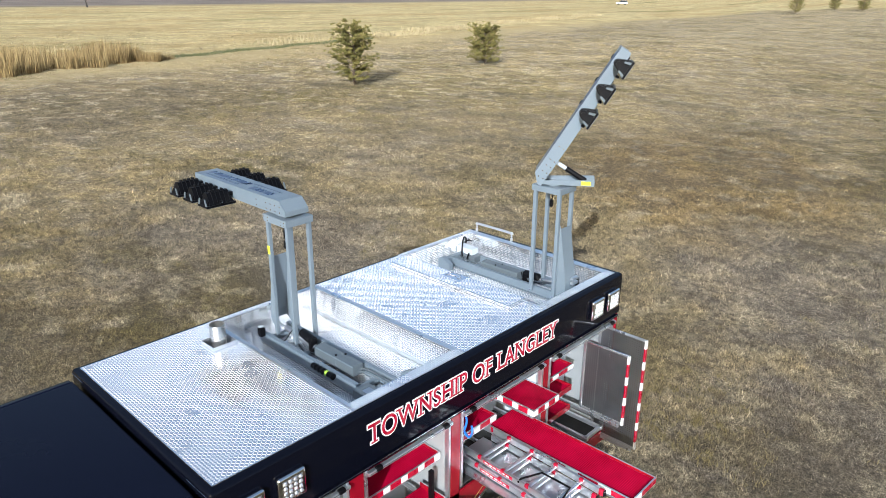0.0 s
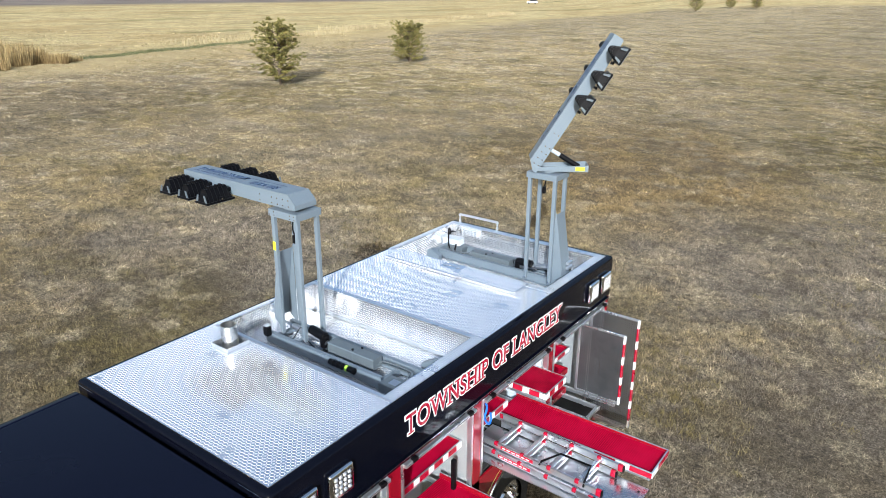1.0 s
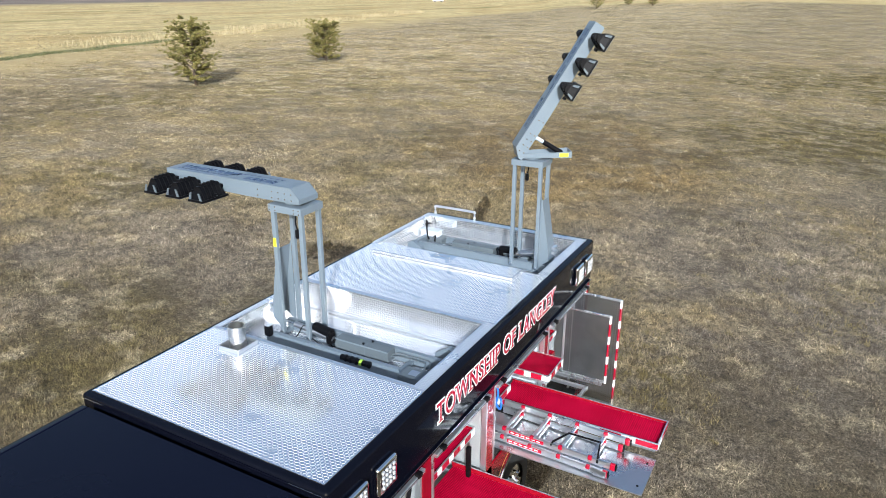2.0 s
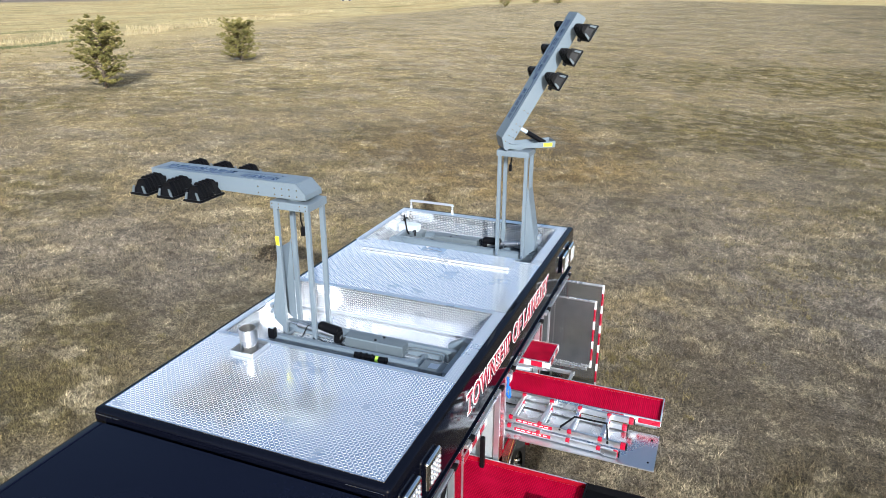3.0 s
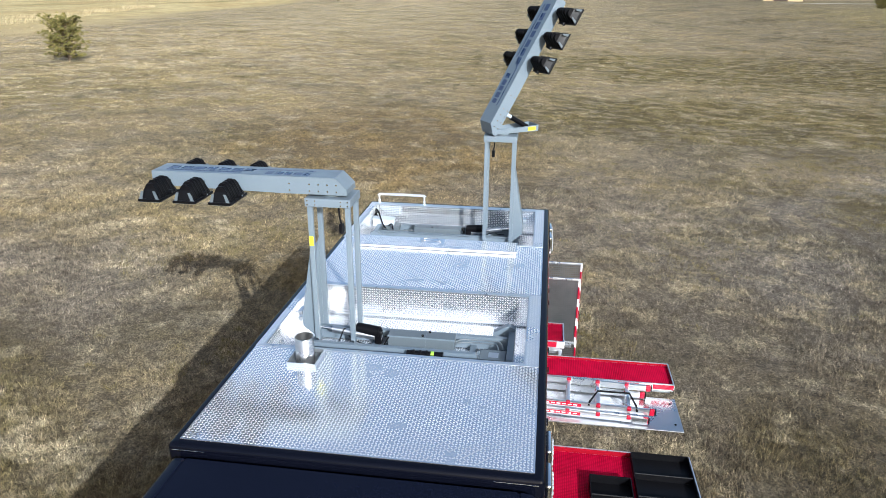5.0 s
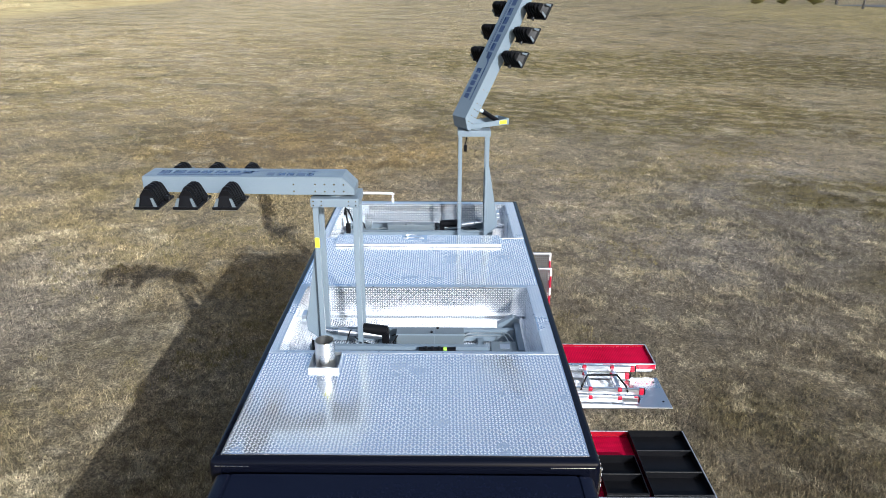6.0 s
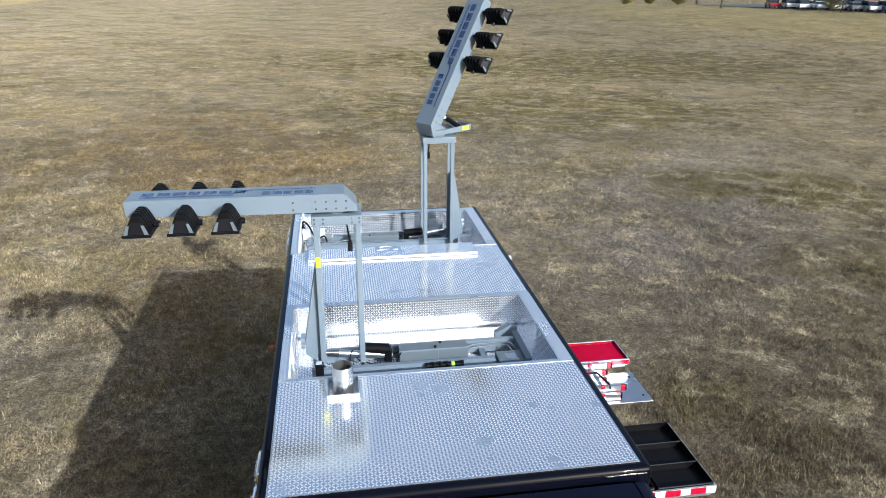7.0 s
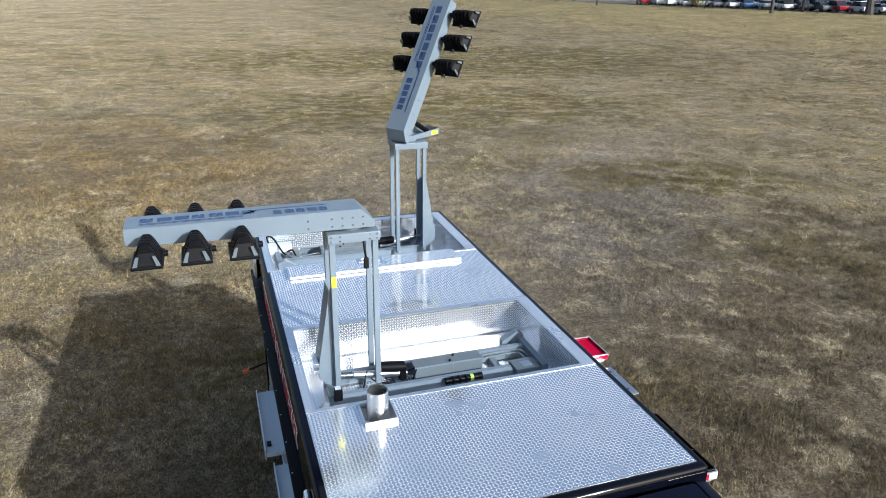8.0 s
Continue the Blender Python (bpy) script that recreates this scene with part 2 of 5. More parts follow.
def ground_material():
    m, n, l, p = nodes_of("dry_prairie")
    fine = noisy(n, l, 26, 8, 0.38, 0.62, rough=0.78)
    c = scaled(n, l, prairie_tint(n, l), ranged(n, l, fine, 0.36, 1.3))
    # single straws and crumbs, pale and dark, at two sizes
    for size, lo, hi in ((48, 0.5, 1.6), (19, 0.62, 1.42)):
        c = scaled(n, l, c, ranged(n, l, noisy(n, l, size, 3, 0.36, 0.66, stretch=(1, 0.6, 1), rough=0.7), lo, hi))
    # dark soil and rotten thatch between the stems of the thick stand about the truck, with the shade at their roots
    # painted in
    soil_shade = zone(n, l, 1.5, 8.0, 26.0, 26.0, 0, noisy(n, l, 0.3, 5, 0.3, 0.7), 0.5, 1.0)
    c = mixed(n, l, soil_shade, c, scaled(n, l, mixed(n, l, noisy(n, l, 1.4, 5), (0.115, 0.096, 0.07), (0.15, 0.122, 0.08)), ranged(n, l, fine, 0.5, 1.3)))
    # the far meadow of pale reeds lies west of the mown field
    geo = n.new("ShaderNodeNewGeometry")
    sep = n.new("ShaderNodeSeparateXYZ")
    l.new(geo.outputs["Position"], sep.inputs[0])
    k = n.new("ShaderNodeMath"); k.operation = "MULTIPLY_ADD"
    k.inputs[1].default_value, k.inputs[2].default_value = 0.2, 0.0
    l.new(sep.outputs[1], k.inputs[0])
    s = n.new("ShaderNodeMath"); s.operation = "ADD"
    l.new(sep.outputs[0], s.inputs[0]); l.new(k.outputs[0], s.inputs[1])
    wob = n.new("ShaderNodeMath"); wob.operation = "MULTIPLY_ADD"
    wob.inputs[1].default_value = 7.0
    l.new(noisy(n, l, 0.08, 4, 0.3, 0.7), wob.inputs[0]); l.new(s.outputs[0], wob.inputs[2])
    fringe = n.new("ShaderNodeMapRange")
    fringe.inputs[1].default_value, fringe.inputs[2].default_value = -33.0, -38.5
    fringe.inputs[4].default_value = 0.85
    l.new(wob.outputs[0], fringe.inputs[0])
    c = mixed(n, l, fringe.outputs[0], c, scaled(n, l, mixed(n, l, noisy(n, l, 0.7, 6), (0.44, 0.345, 0.175), (0.5, 0.4, 0.21)), ranged(n, l, fine, 0.7, 1.2)))
    edge = n.new("ShaderNodeMapRange")
    edge.inputs[1].default_value, edge.inputs[2].default_value = -41.0, -44.5
    l.new(wob.outputs[0], edge.inputs[0])
    west = n.new("ShaderNodeMapRange")
    west.inputs[1].default_value, west.inputs[2].default_value = -64.0, -68.0
    l.new(sep.outputs[0], west.inputs[0])
    nk = n.new("ShaderNodeMath"); nk.operation = "MULTIPLY_ADD"
    nk.inputs[1].default_value = -0.25
    l.new(sep.outputs[0], nk.inputs[0]); l.new(sep.outputs[1], nk.inputs[2])
    north = n.new("ShaderNodeMapRange")
    north.inputs[1].default_value, north.inputs[2].default_value = 206.0, 222.0
    l.new(nk.outputs[0], north.inputs[0])
    m1 = n.new("ShaderNodeMath"); m1.operation = "MAXIMUM"
    l.new(edge.outputs[0], m1.inputs[0]); l.new(west.outputs[0], m1.inputs[1])
    m2 = n.new("ShaderNodeMath"); m2.operation = "MAXIMUM"
    l.new(m1.outputs[0], m2.inputs[0]); l.new(north.outputs[0], m2.inputs[1])
    edge = m2
    reed = mixed(n, l, noisy(n, l, 1.2, 6, 0.35, 0.65), (0.35, 0.285, 0.14), (0.53, 0.435, 0.225))
    reed = mixed(n, l, noisy(n, l, 0.06, 7, 0.42, 0.62, stretch=(1.2, 0.6, 1), rough=0.66), reed, (0.37, 0.275, 0.125))
    reed = mixed(n, l, ranged(n, l, noisy(n, l, 0.045, 7, 0.56, 0.66, stretch=(2.0, 0.5, 1), rough=0.65), 0.0, 0.75), reed, (0.2, 0.185, 0.075))
    reed = scaled(n, l, reed, ranged(n, l, noisy(n, l, 0.4, 8, 0.36, 0.64, stretch=(1.0, 0.8, 1), rough=0.76), 0.82, 1.42))
    brush = n.new("ShaderNodeMapRange")
    brush.inputs[1].default_value, brush.inputs[2].default_value = -215.0, -250.0
    l.new(sep.outputs[0], brush.inputs[0])
    reed = mixed(n, l, brush.outputs[0], reed, mixed(n, l, noisy(n, l, 0.05, 5), (0.16, 0.13, 0.11), (0.24, 0.2, 0.165)))
    l.new(mixed(n, l, edge.outputs[0], c, reed), p.inputs["Base Color"])
    p.inputs["Roughness"].default_value = 0.95
    p.inputs["Specular IOR Level"].default_value = 0.15
    lumps = n.new("ShaderNodeMath"); lumps.operation = "MULTIPLY_ADD"
    lumps.inputs[1].default_value = 2.2
    l.new(noisy(n, l, 3.0, 6, 0.3, 0.7, rough=0.7), lumps.inputs[0]); l.new(fine, lumps.inputs[2])
    bumped(n, l, p, lumps.outputs[0], 0.55, 0.035)
    return m


def blade_material(name, cols, tufts=False):
    m, n, l, p = nodes_of(name)
    g = n.new("ShaderNodeNewGeometry")
    r = n.new("ShaderNodeValToRGB")
    el = r.color_ramp.elements
    while len(el) < len(cols):
        el.new(0.5)
    for i, c in enumerate(cols):
        el[i].position = i / (len(cols) - 1)
        el[i].color = (*c, 1)
    l.new(g.outputs["Random Per Island"], r.inputs[0])
    col = r.outputs[0]
    if tufts:
        v = n.new("ShaderNodeMix")
        v.data_type, v.blend_type = "RGBA", "MULTIPLY"
        v.inputs[0].default_value = 1.0
        l.new(prairie_tint(n, l), v.inputs[6])
        l.new(col, v.inputs[7])
        col = v.outputs[2]
    else:
        col = mixed(n, l, noisy(n, l, 0.5, 7, 0.43, 0.58, rough=0.66), col, mixed(n, l, 0.45, col, cols[0]))
    l.new(col, p.inputs["Base Color"])
    p.inputs["Roughness"].default_value = 0.8
    p.inputs["Specular IOR Level"].default_value = 0.2
    return m


M_GROUND = ground_material()
M_GRASS = blade_material("dry_grass_blades", [(0.2, 0.19, 0.175), (0.95, 0.94, 0.92), (0.38, 0.37, 0.335), (1.45, 1.45, 1.43), (0.6, 0.62, 0.55), (2.0, 2.01, 2.0)], True)
M_REED = blade_material("reed_blades", [(0.13, 0.088, 0.04), (0.29, 0.205, 0.09), (0.46, 0.35, 0.165), (0.21, 0.15, 0.068)])
M_MEADOW = blade_material("meadow_blades", [(0.17, 0.135, 0.07), (0.42, 0.345, 0.2), (0.52, 0.44, 0.27), (0.45, 0.375, 0.22), (0.31, 0.25, 0.14)])
M_NEEDLE = blade_material("pine_needles", [(0.085, 0.085, 0.024), (0.2, 0.18, 0.055), (0.37, 0.31, 0.11), (0.15, 0.138, 0.042)])
M_TURF = blade_material("olive_turf", [(0.085, 0.068, 0.026), (0.19, 0.15, 0.064), (0.3, 0.243, 0.12), (0.15, 0.12, 0.048)])
M_TRUNK = surface("dark_bare_bark", (0.05, 0.043, 0.037), 0.9, 0.0, 0.35, 12, 2, 0.6)
M_DITCH = blade_material("ditch_grass", [(0.05, 0.065, 0.025), (0.1, 0.115, 0.045), (0.2, 0.19, 0.09), (0.3, 0.27, 0.18)])


# ---- mesh helpers ----
def part(name, bm, material, parent=None, label="", smooth=False):
    me = bpy.data.meshes.new(name)
    if smooth:
        for f in bm.faces:
            f.smooth = True
    bm.to_mesh(me)
    bm.free()
    me.materials.append(material)
    if smooth:
        me.set_sharp_from_angle(angle=radians(35))
    ob = new(name, me)
    if parent:
        ob.parent = parent
    if label:
        ob["label"] = label
    return ob


def raw_part(name, verts, faces, material, parent=None, label="", kind=""):
    me = bpy.data.meshes.new(name)
    me.from_pydata(verts, [], faces)
    me.materials.append(material)
    ob = new(name, me)
    if parent:
        ob.parent = parent
    return tagged(ob, label=label, kind=kind)


def thing(name, label, category, group="", kind=""):
    return tagged(new(name), label, category, group, kind)


def box(bm, x0, x1, y0, y1, z0, z1, bev=0.0, seg=2, m=None):
    r = bmesh.ops.create_cube(bm, size=1)
    vs = r["verts"]
    for v in vs:
        v.co = Vector(((x0 + x1) / 2 + v.co.x * (x1 - x0), (y0 + y1) / 2 + v.co.y * (y1 - y0), (z0 + z1) / 2 + v.co.z * (z1 - z0)))
    if m:
        bmesh.ops.transform(bm, matrix=m, verts=vs)
    if bev:
        es = list({e for v in vs for e in v.link_edges})
        bmesh.ops.bevel(bm, geom=es, offset=bev, segments=seg, profile=0.5, affect="EDGES")
    return bm


def cyl(bm, a, b, r0, r1=None, n=16, caps=True):
    a, b = Vector(a), Vector(b)
    d = b - a
    m = Matrix.Translation((a + b) / 2) @ d.to_track_quat("Z", "Y").to_matrix().to_4x4()
    bmesh.ops.create_cone(bm, cap_ends=caps, segments=n, radius1=r0, radius2=r0 if r1 is None else r1, depth=d.length, matrix=m)
    return bm


def tube(bm, pts, r, n=8, closed=False):
    pts = [Vector(p) for p in pts]
    rings = []
    for i, p in enumerate(pts):
        d = (pts[min(i + 1, len(pts) - 1)] - pts[max(i - 1, 0)]).normalized()
        q = d.to_track_quat("Z", "Y")
        rings.append([bm.verts.new(p + q @ Vector((r * math.cos(2 * math.pi * k / n), r * math.sin(2 * math.pi * k / n), 0))) for k in range(n)])
    for a, b in zip(rings, rings[1:]):
        for k in range(n):
            bm.faces.new((a[k], a[(k + 1) % n], b[(k + 1) % n], b[k]))
    bm.faces.new(rings[0][::-1])
    bm.faces.new(rings[-1])
    return bm


def prism(bm, poly, axis, a0, a1):
    """A polygon extruded along an axis; its two coordinates are the other axes in order."""
    def at(p, a):
        c = list(p)
        c.insert("xyz".index(axis), a)
        return bm.verts.new(c)
    lo, hi = [at(p, a0) for p in poly], [at(p, a1) for p in poly]
    k = len(poly)
    for i in range(k):
        bm.faces.new((lo[i], lo[(i + 1) % k], hi[(i + 1) % k], hi[i]))
    bm.faces.new(lo[::-1])
    bm.faces.new(hi)
    bmesh.ops.recalc_face_normals(bm, faces=bm.faces[:])
    return bm


def smooth_path(pts, k=6):
    out = []
    P = [Vector(p) for p in pts]
    for i in range(len(P) - 1):
        p0, p1, p2, p3 = P[max(i - 1, 0)], P[i], P[i + 1], P[min(i + 2, len(P) - 1)]
        for j in range(k):
            t = j / k
            out.append(0.5 * ((2 * p1) + (p2 - p0) * t + (2 * p0 - 5 * p1 + 4 * p2 - p3) * t * t + (3 * p1 - p0 - 3 * p2 + p3) * t ** 3))
    out.append(P[-1])
    return out


def ring_sweep(bm, x0, x1, y0, y1, profile, rad=0.05, seg=5):
    """A band round a rectangle with rounded corners; profile: (inset, z) from outside to inside."""
    loops = []
    for inset, z in profile:
        r = max(0.004, rad - inset)
        loop = []
        for cx, cy, a0 in ((x1 - inset - r, y1 - inset - r, 0), (x0 + inset + r, y1 - inset - r, 90), (x0 + inset + r, y0 + inset + r, 180), (x1 - inset - r, y0 + inset + r, 270)):
            for k in range(seg + 1):
                a = radians(a0 + 90 * k / seg)
                loop.append(bm.verts.new((cx + r * math.cos(a), cy + r * math.sin(a), z)))
        loops.append(loop)
    k = len(loops[0])
    for a, b in zip(loops, loops[1:]):
        for i in range(k):
            bm.faces.new((a[i], a[(i + 1) % k], b[(i + 1) % k], b[i]))
    bmesh.ops.recalc_face_normals(bm, faces=bm.faces[:])
    return bm


def tread(parent, o, u, v, lu, lv, holes=(), pitch=0.0242):
    """Raised lozenges of tread plate over a rectangle at o along the unit ways u and v, out along u x v."""
    o, u, v = np.array(o, float), np.array(u, float), np.array(v, float)
    w = np.cross(u, v)
    nu, nv = int(lu / pitch), int(lv / pitch)
    gi, gj = np.meshgrid(np.arange(nu), np.arange(nv), indexing="ij")
    cu, cv = ((gi + 0.5) * lu / nu).ravel(), ((gj + 0.5) * lv / nv).ravel()
    par = ((gi + gj) % 2).ravel()
    keep = np.ones(len(cu), bool)
    for a0, a1, b0, b1 in holes:
        keep &= ~((cu > a0) & (cu < a1) & (cv > b0) & (cv < b1))
    cu, cv, par = cu[keep], cv[keep], par[keep]
    sgn = np.where(par == 0, 1.0, -1.0)
    c = math.sqrt(0.5)
    lu_, lv_ = np.full(len(cu), c), sgn * c
    su_, sv_ = -sgn * c, np.full(len(cu), c)
    L, S, T, h = 0.58 * pitch, 0.215 * pitch, 0.38 * pitch, 0.0022
    shape = ((-L, 0, 0), (0, -S, 0), (L, 0, 0), (0, S, 0), (-T, 0, h), (T, 0, h))
    vs = np.empty((len(cu), 6, 3))
    for k, (a, b, z) in enumerate(shape):
        pu, pv = cu + a * lu_ + b * su_, cv + a * lv_ + b * sv_
        vs[:, k] = o + pu[:, None] * u + pv[:, None] * v + (0.0002 + z) * w
    base = np.arange(len(cu))[:, None] * 6
    flip = sgn > 0
    quads = np.array([[0, 1, 5, 4], [2, 3, 4, 5]])
    tris = np.array([[1, 2, 5], [3, 0, 4]])
    fq = (base[:, None] + quads[None]).reshape(-1, 4)
    ft = (base[:, None] + tris[None]).reshape(-1, 3)
    faces = fq.tolist() + ft.tolist()
    return raw_part("tread", vs.reshape(-1, 3).tolist(), faces, M_LOZENGE, parent, kind="stuff")


def tape(parent, p0, p1, up, n, first=0, thick=0.003, out=(0, -1, 0)):
    """Alternating red and white reflective pieces along a line; up: the band's height vector."""
    p0, p1, up, out = Vector(p0), Vector(p1), Vector(up), Vector(out)
    red = 1.22
    ends = [0.0]
    for i in range(n):
        ends.append(ends[-1] + (2 - red if (i + first) % 2 else red))
    for i in range(n):
        a, b = p0.lerp(p1, (ends[i] + 0.01) / ends[-1]), p0.lerp(p1, (ends[i + 1] - 0.01) / ends[-1])
        bm = bmesh.new()
        lo = [bm.verts.new(q) for q in (a, b, b + up, a + up)]
        hi = [bm.verts.new(v.co + out * thick) for v in lo]
        bm.faces.new(hi)
        for k in range(4):
            bm.faces.new((lo[k], lo[(k + 1) % 4], hi[(k + 1) % 4], hi[k]))
        bmesh.ops.recalc_face_normals(bm, faces=bm.faces[:])
        part("reflective_strip", bm, M_TAPE_W if (i + first) % 2 else M_TAPE_R, parent)


def holed(bm, o, c, z0, z1):
    """A plate over o = (x0, x1, y0, y1) with a rectangular hole c."""
    xs, ys = (o[0], c[0], c[1], o[1]), (o[2], c[2], c[3], o[3])
    v = {(i, j, k): bm.verts.new((xs[i], ys[j], z)) for i in range(4) for j in range(4) for k, z in ((0, z0), (1, z1))}
    cells = {(i, j) for i in range(3) for j in range(3)} - {(1, 1)}
    for i, j in cells:
        q = [(i, j), (i + 1, j), (i + 1, j + 1), (i, j + 1)]
        bm.faces.new([v[(*p, 1)] for p in q])
        bm.faces.new([v[(*p, 0)] for p in q[::-1]])
        for a, e, d in ((q[0], q[1], (0, -1)), (q[1], q[2], (1, 0)), (q[2], q[3], (0, 1)), (q[3], q[0], (-1, 0))):
            if (i + d[0], j + d[1]) not in cells:
                bm.faces.new((v[(*a, 0)], v[(*e, 0)], v[(*e, 1)], v[(*a, 1)]))
    return bm


def tub(bm, x0, x1, y0, y1, z0, z1, t=0.005, floor=None):
    """An open box with walls of thickness t outside the given inner sizes."""
    f = t if floor is None else floor
    ins = [[bm.verts.new((x, y, z)) for x, y in ((x0, y0), (x1, y0), (x1, y1), (x0, y1))] for z in (z0, z1)]
    out = [[bm.verts.new((x, y, z)) for x, y in ((x0 - t, y0 - t), (x1 + t, y0 - t), (x1 + t, y1 + t), (x0 - t, y1 + t))] for z in (z0 - f, z1)]
    bm.faces.new(ins[0])
    bm.faces.new(out[0][::-1])
    for k in range(4):
        j = (k + 1) % 4
        bm.faces.new((ins[0][j], ins[0][k], ins[1][k], ins[1][j]))
        bm.faces.new((out[0][k], out[0][j], out[1][j], out[1][k]))
        bm.faces.new((ins[1][k], out[1][k], out[1][j], ins[1][j]))
    bmesh.ops.recalc_face_normals(bm, faces=bm.faces[:])
    return bm


# ---- ground ----
def soft(v, lo, hi):
    """Runs straight through zero and levels off towards lo and hi."""
    return np.where(v > 0, hi * np.tanh(v / hi), lo * np.tanh(v / lo))


def lie(x, y):
    x, y = np.asarray(x, float), np.asarray(y, float)
    z = 0.34 - 0.027 * soft(x, -45.0, 34.0) - 0.011 * soft(y, -40.0, 60.0)
    far = np.clip((0.75 * x + 0.65 * y - 55) / 80, 0, 1)
    return z + 3.2 * far * far * (3 - 2 * far) + 0.03 * np.sin(x * 0.9 + 1.3 * np.sin(y * 0.37)) * np.sin(y * 0.7 + x * 0.2)


def make_ground():
    k = 150
    s = np.linspace(-1, 1, 2 * k + 1)
    ax = 4.0 * np.sinh(s * 7.4)
    gx, gy = np.meshgrid(ax, ax + 8, indexing="ij")
    gz = lie(gx, gy)
    n = 2 * k + 1
    vs = np.stack([gx, gy, gz], -1).reshape(-1, 3)
    i, j = np.meshgrid(np.arange(n - 1), np.arange(n - 1), indexing="ij")
    a = (i * n + j).ravel()
    fs = np.stack([a, a + n, a + n + 1, a + 1], -1)
    g = raw_part("ground", vs.tolist(), fs.tolist(), M_GROUND)
    for f in g.data.polygons:
        f.use_smooth = True
    tagged(g, "wide dry tan prairie field of mown grass and thatch", "ground", kind="structure")


make_ground()


# ---- rescue truck ----
RZ = 3.2                       # roof deck
X0, X1, Y0, Y1 = -0.068, 2.47, -0.062, 5.66
W1 = (0.07, 2.28, 1.36, 2.66)  # front roof well
W2 = (0.06, 2.28, 4.12, 5.46)  # rear roof well
WF = 2.88                      # floor of the wells
GZ = 0.32                      # ground under the truck

truck = thing("rescue_truck", "black and red rescue truck with tread-plate roof and pulled-out trays", "fire truck")


SERIFS = {"T": ((0.5, 0),), "W": ((0.06, 1), (0.94, 1)), "N": ((0.1, 0), (0.1, 1), (0.9, 1)), "H": ((0.1, 0), (0.9, 0), (0.1, 1), (0.9, 1)), "I": ((0.5, 0), (0.5, 1)), "P": ((0.1, 0), (0.1, 1)), "F": ((0.1, 0), (0.1, 1)), "L": ((0.1, 0), (0.1, 1)), "A": ((0.06, 0), (0.94, 0)), "E": ((0.1, 0), (0.1, 1)), "Y": ((0.07, 1), (0.93, 1), (0.5, 0))}


def glyphs(text, size, depth, grow):
    """A mesh of the text in the built-in font."""
    c = bpy.data.curves.new("text", "FONT")
    c.body, c.size, c.extrude, c.offset = text, size, depth, grow
    c.space_character = 1.05
    tmp = new("text", c)
    bpy.context.view_layer.update()
    me = bpy.data.meshes.new_from_object(tmp.evaluated_get(bpy.context.evaluated_depsgraph_get()))
    bpy.data.objects.remove(tmp)
    return me


def lettering(text, size, place, parent, width):
    """White-edged red serif letters, each a part of its own."""
    span = lambda me: (min(v.co.x for v in me.vertices), max(v.co.x for v in me.vertices))
    full = span(glyphs(text, size, 0.002, 0.0))
    fac = width / (full[1] - full[0])
    for k, ch in enumerate(text):
        if ch == " ":
            continue
        right = span(glyphs(text[:k + 1], size, 0.002, 0.0))[1]
        base = glyphs(ch, size, 0.002, 0.0)
        lo, hi = span(base)
        top = max(v.co.y for v in base.vertices)
        shift = Matrix.Diagonal((fac, 1, 1, 1)) @ Matrix.Translation((right - hi - full[0], 0, 0))
        edge = None
        for name, depth, grow, lift, mat, sw, st in (("letter", 0.002, 0.016, 0.0, M_TAPE_W, 0.062, 0.02), ("letter_face", 0.0022, 0.002, 0.003, M_TAPE_R, 0.046, 0.007)):
            bm = bmesh.new()
            bm.from_mesh(glyphs(ch, size, depth, grow))
            for fx, fy in SERIFS.get(ch, ()):
                x, y = lo + (hi - lo) * fx, top * fy
                y += 0.006 if fy == 0 else -0.006
                box(bm, x - sw, x + sw, y - st, y + st, -depth + 0.0004, depth - 0.0004)
            bm.transform(place @ Matrix.Translation((0, 0, lift)) @ shift)
            ob = part(name, bm, mat, edge or parent)
            edge = edge or ob


def make_shell():
    bm = ring_sweep(bmesh.new(), X0, X1, Y0, Y1, [(0.03, 2.64), (0.0, 2.66), (0.0, 3.155), (0.003, 3.168), (0.01, 3.18), (0.02, 3.188), (0.032, 3.191), (0.11, 3.191), (0.11, 3.05)], 0.035)
    band = part("upper_band", bm, M_BLACK, truck, "gloss black upper body band with rounded top edge", True)
    # wording on both long sides
    for side in (1, -1):
        spot = Matrix.Translation((X1 + 0.002 if side > 0 else X0 - 0.002, 1.40 if side > 0 else 4.2, 2.845))
        turn = spot @ (Matrix(((0, 0, 1, 0), (1, 0, 0, 0), (0, 1, 0, 0), (0, 0, 0, 1))) if side > 0 else Matrix(((0, 0, -1, 0), (-1, 0, 0, 0), (0, 1, 0, 0), (0, 0, 0, 1))))
        lettering("TOWNSHIP OF LANGLEY", 0.285, turn, truck, 2.8)
    # front and rear closing walls below the band
    bm = box(bmesh.new(), 0.02, 2.38, Y0 + 0.02, Y0 + 0.06, 0.75, 3.15, 0.01)
    part("front_wall", bm, M_BLACK, truck, "gloss black front wall of the body")
    bm = box(bmesh.new(), X0 + 0.02, X1 - 0.02, Y1 - 0.08, Y1 - 0.03, 0.7, 2.66, 0.01)
    part("rear_wall", bm, M_RED, truck, "gloss red rear wall of the body")


def plate(name, rects, z1=RZ, t=0.006, bev=0.0015, mat=None, label=""):
    bm = bmesh.new()
    for r in rects:
        box(bm, r[0], r[1], r[2], r[3], z1 - t, z1)
    return part(name, bm, mat or M_PLATE, truck, label)


